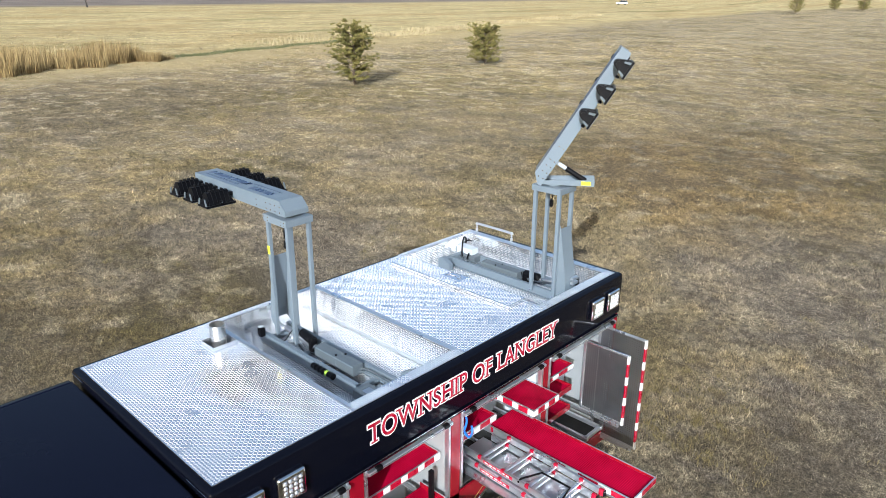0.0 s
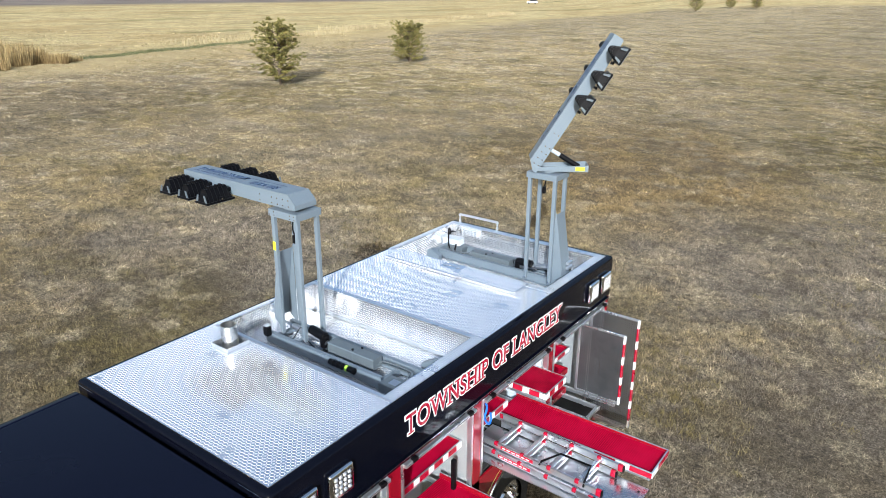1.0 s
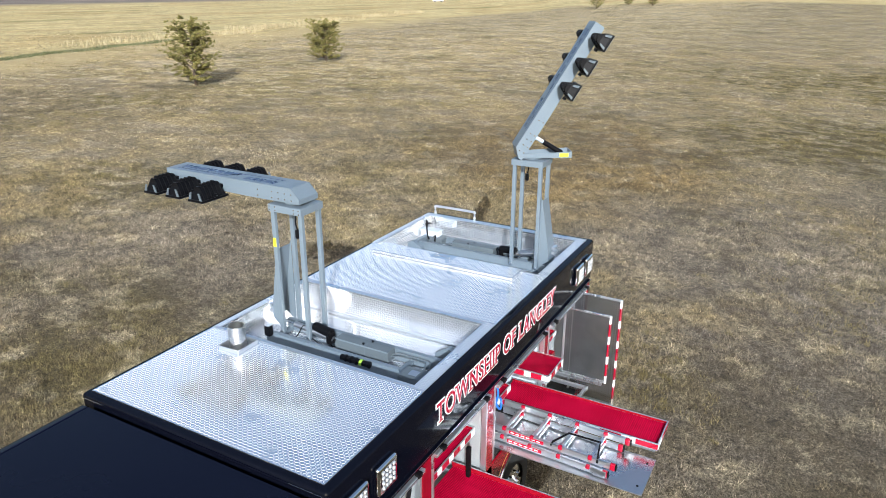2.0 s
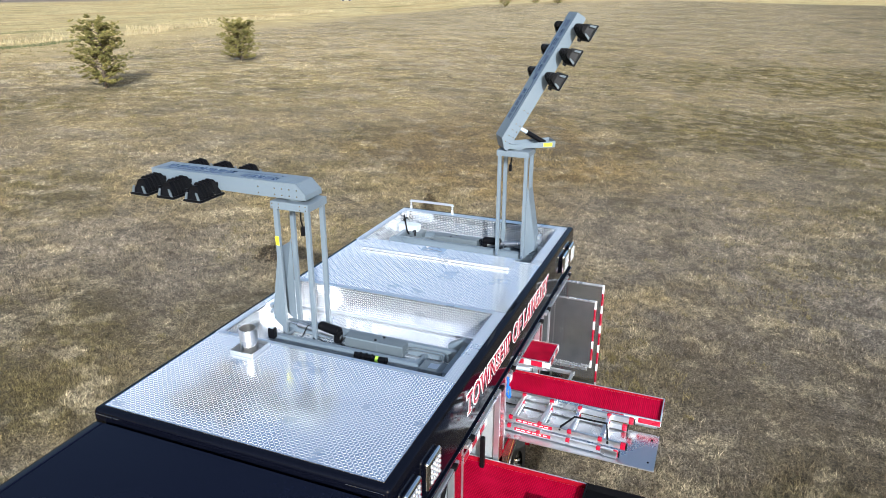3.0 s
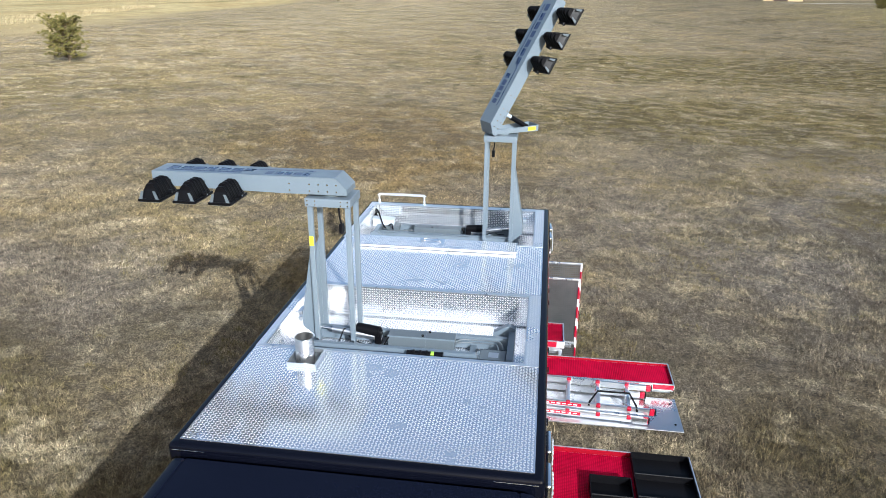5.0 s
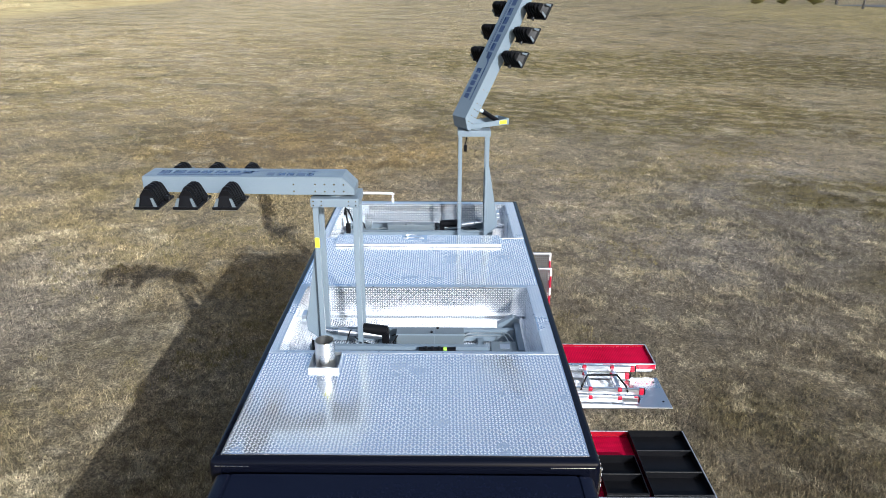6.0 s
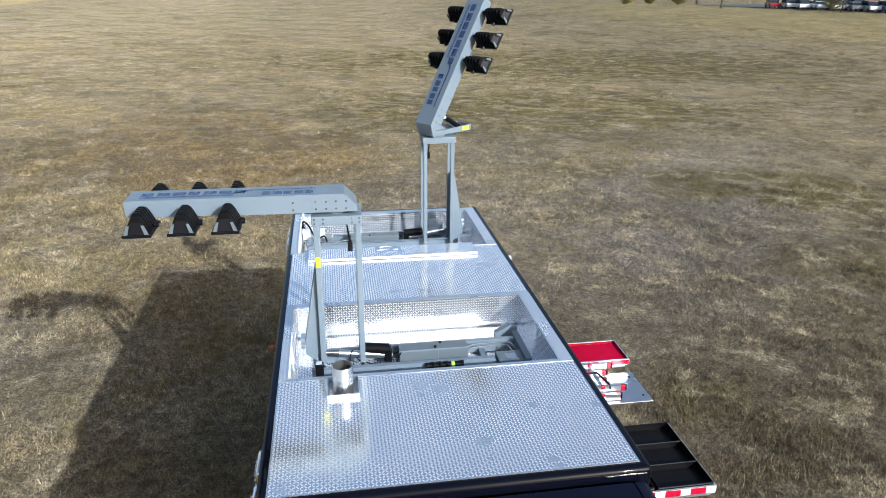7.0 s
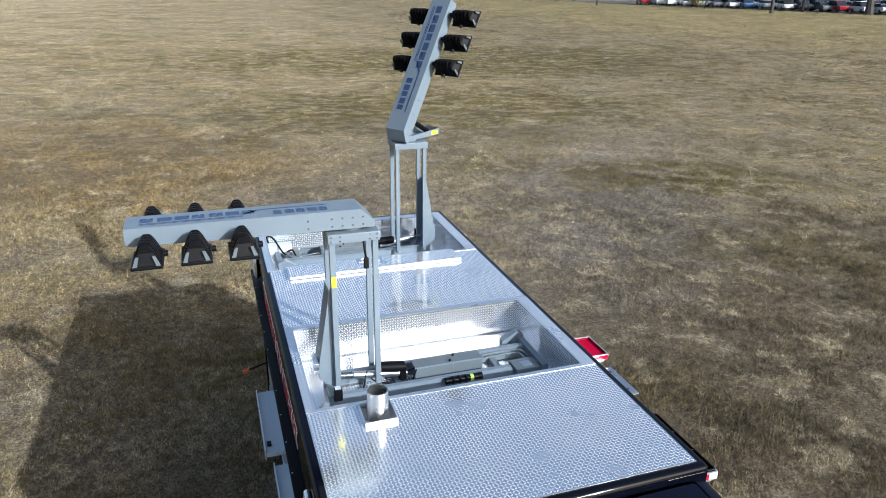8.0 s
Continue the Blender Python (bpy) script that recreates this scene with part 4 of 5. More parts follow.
def make_rear_fittings():
    bx = part("connector_box", box(bmesh.new(), 0.08, 0.36, 5.16, 5.3, 2.97, 3.07, 0.01), M_WHITE, truck, "white connector box in the rear roof well")
    part("box_lid", box(bmesh.new(), 0.075, 0.365, 5.155, 5.305, 3.07, 3.085, 0.005), M_WHITE, bx)
    for k, pts in enumerate(([(0.12, 5.3, 3.04), (0.08, 5.36, 3.12), (0.1, 5.3, 3.18), (0.16, 5.2, 3.16), (0.25, 5.08, 3.02), (0.38, 5.0, 2.95)], [(0.3, 5.16, 3.0), (0.36, 5.1, 3.04), (0.4, 5.02, 2.98), (0.5, 5.0, 2.94)], [(0.09, 5.28, 3.0), (0.07, 5.36, 3.08), (0.09, 5.42, 3.1), (0.09, 5.455, 3.06)])):
        part("hose", tube(bmesh.new(), smooth_path(pts, 6), 0.011), M_BLK, bx, "black hose", True)
    part("drain_pipe", tube(bmesh.new(), [(0.09, 5.44, WF + 0.01), (0.09, 5.44, RZ - 0.01)], 0.012), M_STEEL, bx, "thin upright pipe", True)


make_shell()
make_rear_fittings()
make_roof()
make_lights()
make_right_side()
make_trays()
make_left_side()
for wx, wy in ((2.28, 3.28), (0.12, 3.28), (2.28, -1.6), (0.12, -1.6)):
    make_wheel(wx, wy)
make_cab()


# ---- ladder on the shelf ----
def make_ladder():
    ob = thing("ladder", "folded aluminium ladder with red feet strapped on the shelf", "ladder")
    def rail(x0, x1, y, z, h=0.075, t=0.028):
        bm = bmesh.new()
        box(bm, x0, x1, y, y + 0.005, z, z + h)
        box(bm, x0, x1, y, y + t, z, z + 0.006)
        box(bm, x0, x1, y, y + t, z + h - 0.006, z + h)
        return part("rail", bm, M_ALU, ob)
    for z, y0, y1, x1 in ((1.725, 2.90, 3.40, 3.60), (1.805, 2.945, 3.43, 3.66)):
        for y in (y0, y1):
            rail(2.2, x1, y, z, 0.07)
            part("foot", box(bmesh.new(), x1 - 0.045, x1 + 0.01, y - 0.006, y + 0.034, z - 0.004, z + 0.074, 0.012, 2), M_TAPE_R, ob, "red rubber foot")
            part("foot_pad", box(bmesh.new(), x1 + 0.012, x1 + 0.024, y - 0.008, y + 0.034, z, z + 0.07, 0.005), M_BLK, ob, "black foot pad")
        for i in range(4):
            x = 2.437 + 0.323 * i
            part("rung", box(bmesh.new(), x - 0.022, x + 0.022, y0 + 0.03, y1 - 0.001, z + 0.025, z + 0.05, 0.01, 3), M_ALU, ob, "", True)
            for y in (y0 - 0.012, y1 - 0.02):
                part("rung_clip", box(bmesh.new(), x - 0.024, x + 0.024, y + 0.006, y + 0.045, z + 0.03, z + 0.073, 0.01, 2), M_TAPE_R, ob, "red plastic rung clip")
        lab = part("rail_label", box(bmesh.new(), 2.5, 2.9, y0 - 0.003, y0 - 0.0005, z + 0.018, z + 0.055), M_TAPE_R, ob, "red printed label")
        for k in range(6):
            part("label_bar", box(bmesh.new(), 2.52 + 0.06 * k, 2.56 + 0.06 * k, y0 - 0.0045, y0 - 0.0031, z + 0.03, z + 0.043), M_TAPE_W, lab)
    part("hinge_plate", box(bmesh.new(), 3.44, 3.6, 2.885, 2.893, 1.72, 1.8, 0.003), M_SHELF, ob, "plain aluminium end plate")
    for pts in (((2.98, 2.94, 1.85), (2.99, 2.97, 1.885), (3.08, 3.2, 1.885), (3.42, 3.22, 1.885), (3.48, 2.97, 1.885), (3.49, 2.93, 1.84)),):
        part("strap", tube(bmesh.new(), [Vector(p) for p in pts], 0.011), M_BLK, ob, "black tie strap")
    c = Matrix.Translation((2.4, 3.0, 0))
    ob.matrix_basis = c @ Matrix.Rotation(radians(-2.5), 4, "Z") @ c.inverted()


make_ladder()


def make_bin(x0, x1, y0, y1, z, h, n, label):
    ob = thing("storage_bin", label, "storage bin", "bins on the tray")
    t = 0.008
    bm = tub(bmesh.new(), x0 + t, x1 - t, y0 + t, y1 - t, z + 0.012, z + h, t, 0.011)
    part("bin_body", bm, M_BLK, ob)
    for i in range(1, n):
        y = y0 + (y1 - y0) * i / n
        part("divider", box(bmesh.new(), x0 + t, x1 - t, y - 0.004, y + 0.004, z + 0.012, z + h - 0.008), M_BLK, ob)
        part("divider_edge", box(bmesh.new(), x0 + t, x1 - t, y - 0.005, y + 0.005, z + h - 0.0085, z + h - 0.003, 0.001), M_RUBBER, ob, "thin grey divider edge")


make_bin(3.38, 3.94, 1.40, 2.38, 1.616, 0.085, 3, "black plastic divided bin on the wide tray")
make_bin(2.95, 3.34, 1.40, 1.95, 1.616, 0.10, 2, "black plastic bin on the wide tray beside the larger one")


# ---- light masts ----
def floodlight(parent, x, y, side):
    """A finned flood lamp whose lens faces down; its long axis runs out from the boom."""
    L, Wd = 0.345, 0.205
    y0, y1 = (y - L, y) if side < 0 else (y, y + L)
    lamp = part("floodlight", box(bmesh.new(), x - Wd / 2, x + Wd / 2, y0, y1, -0.02, 0.004, 0.006), M_BLK, parent, "black finned floodlight")

    def frustum(bm, ya, yb, wide, high, slope):
        rings = []
        for w, z in ((1.0, 0.003 / high), (0.79, 0.36), (0.57, 0.68), (0.38, 0.9), (0.2, 1.0)):
            inset = slope * min(1.0, z * 1.05)
            rings.append([bm.verts.new((x + sx * wide * w, yy, high * z)) for sx, yy in ((-1, ya + inset), (1, ya + inset), (1, yb - inset), (-1, yb - inset))])
        bm.faces.new(rings[-1])
        for a, c in zip(rings, rings[1:]):
            for k in range(4):
                bm.faces.new((a[k], a[(k + 1) % 4], c[(k + 1) % 4], c[k]))
        bmesh.ops.recalc_face_normals(bm, faces=bm.faces[:])
        return bm

    part("housing", frustum(bmesh.new(), y0 + 0.015, y1 - 0.015, Wd * 0.4, 0.125, 0.045), M_BLK, lamp)
    for i in range(6):
        yy = y0 + 0.045 + (L - 0.105) * i / 5
        part("fin", frustum(bmesh.new(), yy, yy + 0.016, Wd * 0.44, 0.15 if 0 < i < 5 else 0.132, 0.003), M_BLK, lamp)
    part("lens", box(bmesh.new(), x - Wd * 0.42, x + Wd * 0.42, y0 + 0.015, y1 - 0.015, -0.026, -0.021, 0.001), M_LED, lamp, "clear glass lens")
    bm = bmesh.new()
    cyl(bm, (x + Wd * 0.5, (y0 + y1) / 2 - 0.01, 0.03), (x + Wd * 0.5 + 0.03, (y0 + y1) / 2 - 0.01, 0.03), 0.022, n=14)
    part("knob", bm, M_BLK, lamp, "black tilt knob")
    part("knob_screw", cyl(bmesh.new(), (x + Wd * 0.5 + 0.03, (y0 + y1) / 2 - 0.01, 0.03), (x + Wd * 0.5 + 0.033, (y0 + y1) / 2 - 0.01, 0.03), 0.008, n=10), M_CHROME, lamp)
    yo = y0 if side < 0 else y1
    for s in (-1, 1):
        bm = prism(bmesh.new(), [(x + s * Wd * 0.43, 0.005), (x + s * Wd * 0.29, 0.005), (x + s * Wd * 0.2, 0.075), (x + s * Wd * 0.3, 0.075)], "y", yo - side * 0.012, yo - side * 0.004)
        part("end_bracket", bm, M_GREYBOX, lamp, "grey end bracket")
    ys = y1 if side < 0 else y0
    bm = box(bmesh.new(), x - 0.02, x + 0.02, ys - 0.04, ys + 0.03, 0.05, 0.09, 0.006)
    part("bracket", bm, M_BLK, lamp)


def light_mast(label, tilt, turn, torch):
    ob = thing("light_mast", label, "light mast", "roof light masts")
    G = M_GREY
    # base frame
    for y, x1 in ((-0.28, 1.5), (0.05, 1.76)):
        bm = prism(bmesh.new(), [(-0.1, 0.01), (x1 + 0.06, 0.01), (x1, 0.132), (-0.1, 0.132)], "y", y, y + 0.008)
        box(bm, -0.1, x1, y + 0.008, y + 0.045, 0.125, 0.132)
        box(bm, -0.1, x1, y + 0.008, y + 0.045, 0.01, 0.017)
        part("base_rail", bm, G, ob, "grey steel base rail")
    for x in (-0.08, 0.5, 1.42):
        part("cross_member", box(bmesh.new(), x, x + 0.06, -0.27, 0.048, 0.012, 0.05, 0.004), G, ob)
    bm = box(bmesh.new(), 1.77, 1.83, -0.34, 0.2, 0.01, 0.135, 0.004)
    part("end_channel", bm, G, ob, "grey end channel")
    part("end_bracket", prism(bmesh.new(), [(1.62, 0.02), (1.83, 0.02), (1.83, 0.16), (1.76, 0.19), (1.62, 0.11)], "y", 0.2, 0.27), G, ob, "raised grey end bracket")
    jb = part("junction_box", box(bmesh.new(), 1.53, 1.765, -0.34, -0.15, 0.03, 0.12, 0.008), M_GREYBOX, ob, "small grey junction box")
    part("box_label", box(bmesh.new(), 1.61, 1.7, -0.29, -0.2, 0.1202, 0.1215), M_SHELF, jb, "pale printed label")
    cb = part("control_box", box(bmesh.new(), 0.665, 1.288, -0.13, 0.0, 0.06, 0.178, 0.005), M_GREYBOX, ob, "long grey control box")
    for x, y in ((0.99, -0.1), (1.045, -0.02)):
        part("box_bolt", cyl(bmesh.new(), (x, y, 0.177), (x, y, 0.192), 0.012, n=10), M_BLK, cb, "dark bolt head")
    part("box_seam", box(bmesh.new(), 1.016, 1.019, -0.1305, 0.0005, 0.07, 0.1786), M_GREY, cb)
    part("box_lid_edge", box(bmesh.new(), 0.663, 1.29, -0.1325, -0.1295, 0.164, 0.1785), M_GREY, cb)
    # legs and cap
    top = 1.40
    for x in (0.0, 0.34):
        for y in (-0.13, 0.13):
            part("leg", box(bmesh.new(), x - 0.023, x + 0.023, y - 0.02, y + 0.02, 0.08, top, 0.004), G, ob, "square grey leg")
            bm = bmesh.new()
            cyl(bm, (x, y - 0.032, 0.1), (x, y + 0.032, 0.1), 0.014, n=10)
            part("leg_pin", bm, M_CHROME, ob)
    bm = box(bmesh.new(), -0.035, 0.375, -0.17, 0.17, top, top + 0.075, 0.006)
    cap = part("cap", bm, G, ob, "grey cap frame")
    bm = bmesh.new()
    for x in (-0.01, 0.06, 0.29, 0.35):
        for z in (0.02, 0.055):
            cyl(bm, (x, -0.169, top + z), (x, -0.175, top + z), 0.007, n=8)
    tagged(part("rivet", bm, M_CHROME, cap), kind="stuff")
    # tapered channel plate on the outer legs
    bm = bmesh.new()
    poly = [(-0.02, 0.1), (-0.15, 0.2), (-0.15, 0.3), (-0.035, 0.98), (-0.02, 1.02)]
    prism(bm, poly, "y", -0.105, -0.099)
    prism(bm, poly, "y", 0.099, 0.105)
    prism(bm, [(-0.15, 0.2), (-0.15, 0.3), (-0.035, 0.98), (-0.03, 0.98), (-0.144, 0.3), (-0.144, 0.2)], "y", -0.099, 0.099)
    part("channel_plate", bm, G, ob, "tapered grey channel plate")
    for z in (0.26, 0.32):
        part("plate_tab", box(bmesh.new(), -0.19, -0.15, -0.12, 0.0, z, z + 0.035, 0.003), M_ALU, ob, "bright bolted tab")
    # lifting ram
    bm = bmesh.new()
    cyl(bm, (-0.02, -0.1, 0.205), (0.16, -0.092, 0.182), 0.014, n=12)
    part("ram_rod", bm, M_CHROME, ob, "bright ram rod", True)
    bm = bmesh.new()
    cyl(bm, (0.13, -0.094, 0.186), (0.6, -0.07, 0.115), 0.031, n=16)
    part("ram_tube", bm, M_SHELF, ob, "dull aluminium ram tube", True)
    bm = bmesh.new()
    cyl(bm, (0.35, -0.05, 0.195), (0.59, -0.075, 0.178), 0.05, n=20)
    bmesh.ops.bevel(bm, geom=[e for e in bm.edges if e.calc_face_angle(0) > 1], offset=0.012, segments=3, affect="EDGES")
    part("ram_motor", bm, M_BLK, ob, "black ram motor", True)
    bm = bmesh.new()
    box(bm, 0.53, 0.6, -0.11, -0.03, 0.06, 0.19, 0.015, 2)
    part("ram_gearbox", bm, M_BLK, ob)
    for k, pts in enumerate(([(0.62, -0.06, 0.12), (0.68, -0.12, 0.17), (0.64, -0.16, 0.1), (0.66, -0.1, 0.06)], [(0.1, -0.2, 0.07), (0.2, -0.17, 0.09), (0.25, -0.1, 0.2), (0.31, -0.1, 0.1), (0.5, -0.15, 0.06)], [(1.288, -0.04, 0.11), (1.34, -0.02, 0.13), (1.45, 0.0, 0.125), (1.62, 0.0, 0.125), (1.7, -0.03, 0.13), (1.74, -0.12, 0.11)], [(1.288, -0.06, 0.1), (1.34, -0.05, 0.115), (1.45, -0.03, 0.112), (1.62, -0.03, 0.112), (1.67, -0.06, 0.12), (1.7, -0.15, 0.1)])):
        part("cable", tube(bmesh.new(), smooth_path(pts, 6), 0.006 if k < 2 else 0.007), M_BLK if k < 2 else M_GREYBOX, ob, "", True)
    part("rocker_cube", box(bmesh.new(), -0.07, 0.0, -0.34, -0.28, 0.11, 0.22, 0.008), M_BLK, ob, "small black rubber stop")
    part("cube_face", box(bmesh.new(), -0.06, -0.012, -0.335, -0.285, 0.221, 0.225, 0.001), M_WHITE, ob)
    # cable hanging from the cap
    part("cable", tube(bmesh.new(), smooth_path([(0.25, -0.1, top), (0.26, -0.12, top - 0.1), (0.27, -0.11, top - 0.16)], 5), 0.008), M_BLK, ob, "", True)
    part("cable_plug", box(bmesh.new(), 0.25, 0.29, -0.13, -0.09, top - 0.25, top - 0.16, 0.008), M_BLK, ob, "black hanging plug")
    part("label", box(bmesh.new(), -0.018, 0.02, -0.154, -0.1515, 1.03, 1.12), M_YELLOW, ob, "yellow warning label")
    # hand torch strapped to the front rail
    if torch:
        bm = bmesh.new()
        cyl(bm, (0.88, -0.312, 0.112), (1.17, -0.312, 0.112), 0.03, n=14)
        cyl(bm, (1.17, -0.312, 0.112), (1.21, -0.312, 0.112), 0.03, 0.034, n=14)
        for x in (0.93, 0.99, 1.05):
            box(bm, x, x + 0.025, -0.345, -0.3, 0.09, 0.15, 0.006)
        tor = part("control_torch", bm, M_BLK, ob, "black cylinder with lime label", True)
        bm = bmesh.new()
        cyl(bm, (1.1, -0.312, 0.112), (1.13, -0.312, 0.112), 0.0315, n=14)
        part("band", bm, M_GREEN, tor, "lime label")
    # turntable, tray and boom, which turn and tilt together
    swing = pose(0.17, 0, top + 0.075, 0, 0, turn)
    head = pose(0.14, 0, 0.03, 0, tilt, 0)
    made = []
    def keep(o):
        made.append(o)
        return o
    bm = bmesh.new()
    cyl(bm, (0, 0, 0), (0, 0, 0.022), 0.1, n=24)
    keep(part("turntable", bm, G, ob, "round turntable", True))
    bm = bmesh.new()
    box(bm, -0.46, 0.13, -0.114, 0.114, 0.022, 0.028)
    for y in (-0.12, 0.114):
        prism(bm, [(-0.46, 0.022), (0.13, 0.022), (0.13, 0.07), (-0.46, 0.1)], "y", y, y + 0.006)
    box(bm, -0.464, -0.458, -0.114, 0.114, 0.022, 0.1)
    keep(part("boom_tray", bm, G, ob, "grey boom tray"))
    for s in (-1, 1):
        a, e = sorted((s * 0.1205, s * 0.1225))
        keep(part("tray_label", box(bmesh.new(), -0.42, -0.31, a, e, 0.035, 0.08), M_YELLOW, ob, "yellow warning label"))
    # tilt ram lies in the tray
    la, lb = Vector((-0.36, 0, 0.06)), Vector((-0.02, 0, 0.1))
    lift = head @ Vector((-0.28, 0, 0.03)) if tilt > 20 else lb
    bm = bmesh.new()
    cyl(bm, la, la.lerp(lift, 0.62), 0.032, n=14)
    keep(part("tilt_ram", bm, M_BLK, ob, "black tilt ram", True))
    bm = bmesh.new()
    cyl(bm, la.lerp(lift, 0.55), la.lerp(lift, 0.9), 0.024, n=14)
    cyl(bm, la.lerp(lift, 0.9), lift, 0.012, n=10)
    keep(part("tilt_rod", bm, M_WHITE, ob, "bright tilt rod", True))
    for o in made:
        o.data.transform(swing)
    made = []
    BL, BW, BH = 1.75, 0.142, 0.15
    side = [(0.03, 0.0), (0.03, 0.05), (-0.07, BH), (-BL, BH), (-BL, 0.035), (-BL + 0.02, 0.02), (-0.6, 0.0)]
    bm = bmesh.new()
    for s in (-1, 1):
        prism(bm, side, "y", s * BW, s * (BW - 0.006))
    prism(bm, [(0.024, 0.0), (0.03, 0.0), (0.03, 0.05), (-0.07, BH), (-BL, BH), (-BL, 0.05), (-BL + 0.006, 0.05), (-BL + 0.006, BH - 0.006), (-0.073, BH - 0.006), (0.024, 0.047)], "y", -BW + 0.006, BW - 0.006)
    boom = keep(part("boom", bm, G, ob, "long grey folded-channel boom with dark blue marking"))
    bm = bmesh.new()
    for x in (-0.06, -0.14, -0.22, -0.3, -0.48):
        for z in (0.03, 0.09):
            for s in (-1, 1):
                cyl(bm, (x, s * BW, z), (x, s * (BW + 0.005), z), 0.008, n=8)
    tagged(keep(part("bolt", bm, M_CHROME, ob)), kind="stuff")
    # marking on the boom as plain bars and a slanted stripe
    bm = bmesh.new()
    def bar(x0, x1, y0, y1):
        box(bm, x0, x1, y0, y1, BH + 0.0005, BH + 0.0025)
    for i in range(7):
        x = -BL + 0.1 + i * 0.118
        bar(x, x + (0.098 if i % 3 else 0.086), -0.022, 0.058)
    for i in range(5):
        x = -0.72 + i * 0.085
        bar(x, x + (0.07 if i % 2 else 0.06), -0.085, 0.0)
    prism(bm, [(-0.92, -0.03), (-0.8, 0.05), (-0.3, 0.05), (-0.3, 0.065), (-0.82, 0.065), (-0.96, -0.03)], "z", BH + 0.0005, BH + 0.0025)
    for y in (-0.06, -0.08):
        box(bm, -BL + 0.1, -0.94, y, y + 0.008, BH + 0.0005, BH + 0.0025)
    keep(part("marking", bm, M_BLUE, ob, "dark blue plain marking"))
    lamps = []
    for i in range(3):
        x = -BL + 0.155 + 0.315 * i
        for s in (-1, 1):
            before = set(ob.children)
            floodlight(ob, x, s * (BW + 0.015), s)
            new_ones = [c for c in ob.children if c not in before]
            for c in new_ones:
                lamps += [c, *c.children]
    drop = Matrix.Translation((0, 0, -0.008))
    for o in made + lamps:
        o.data.transform(swing @ head @ (drop if o in lamps else Matrix()))
    return ob


mast = light_mast("grey roof light mast raised with its boom level and six lamps", 0.0, 0.0, True)
mast.matrix_basis = pose(0.345, 2.06, WF)
mast = light_mast("grey roof light mast raised with its boom tilted steeply upward", 59.0, 33.0, False)
mast.matrix_basis = pose(1.98, 4.97, WF, 0, 0, 180)


# ---- plants and distance ----
def blades(name, x, y, h, wd, lean, material, label, category, z_off=-0.01):
    """One triangle a blade at each place, leaning its own way."""
    n = len(x)
    a = np.random.uniform(0, 2 * math.pi, n)
    b = np.random.uniform(0, 2 * math.pi, n)
    z = lie(x, y) + z_off
    dx, dy = np.cos(a) * wd / 2, np.sin(a) * wd / 2
    v = np.empty((n, 3, 3))
    v[:, 0] = np.stack([x - dx, y - dy, z], -1)
    v[:, 1] = np.stack([x + dx, y + dy, z], -1)
    v[:, 2] = np.stack([x + np.cos(b) * lean * h, y + np.sin(b) * lean * h, z + h], -1)
    me = bpy.data.meshes.new(name)
    me.vertices.add(3 * n)
    me.vertices.foreach_set("co", v.ravel())
    me.loops.add(3 * n)
    me.loops.foreach_set("vertex_index", np.arange(3 * n, dtype=np.int32))
    me.polygons.add(n)
    me.polygons.foreach_set("loop_start", np.arange(0, 3 * n, 3, dtype=np.int32))
    me.update(calc_edges=True)
    me.materials.append(material)
    return tagged(new(name, me), label, category, kind="stuff")


def patchy(x, y, s):
    return 0.5 + 0.25 * (np.sin(x * s + 1.7 * np.sin(y * s * 0.6 + 1)) + np.sin(y * s * 1.3 + 1.9 * np.sin(x * s * 0.8)))


def make_grass():
    # tufts, thick near the truck and thinner with distance
    def field(n, r0, r1, power, k, hi, lean, wide, spread, thin):
        r = r0 + (r1 - r0) * np.random.rand(n) ** power
        a = np.random.uniform(-0.95, 3.6, n)
        tx, ty = 1.5 + r * np.cos(a), 1.0 + r * np.sin(a)
        keep = np.random.rand(n) < np.clip((r1 - r) / (0.4 * (r1 - r0)), 0, 1)
        keep &= np.random.rand(n) < thin + (1 - thin) * patchy(tx, ty, 2.1) * patchy(tx + 3, ty, 0.7) * 2
        keep &= ~((tx > 0.1) & (tx < 2.3) & (ty > -2.5) & (ty < 5.5))
        tx, ty, r = tx[keep], ty[keep], r[keep]
        size = np.repeat(0.55 + 0.95 * np.random.rand(len(tx)) ** 2 + 0.35 * patchy(tx + 7, ty, 1.3), k)
        m = len(tx) * k
        x = np.repeat(tx, k) + np.random.normal(0, spread, m)
        y = np.repeat(ty, k) + np.random.normal(0, spread, m)
        far = np.repeat(1 + r / 40, k)
        h = size * np.random.uniform(hi[0], hi[1], m) * far ** 0.6
        return x, y, h, np.random.uniform(wide[0], wide[1], m) * far, np.random.uniform(lean[0], lean[1], m)

    sets = [field(290000, 1.0, 25, 1.15, 9, (0.03, 0.075), (0.1, 1.2), (0.005, 0.01), 0.045, 0.16),
            field(200000, 1.0, 25, 1.15, 3, (0.006, 0.02), (1.5, 4.0), (0.007, 0.013), 0.06, 0.3),
            field(165000, 14, 105, 1.55, 8, (0.03, 0.075), (0.3, 2.0), (0.009, 0.017), 0.1, 0.08)]
    x, y, h, wd, lean = (np.concatenate(c) for c in zip(*sets))
    blades("dry_grass", x, y, h, wd, lean, M_GRASS, "short dry straw-coloured grass tufts over the field", "grass")


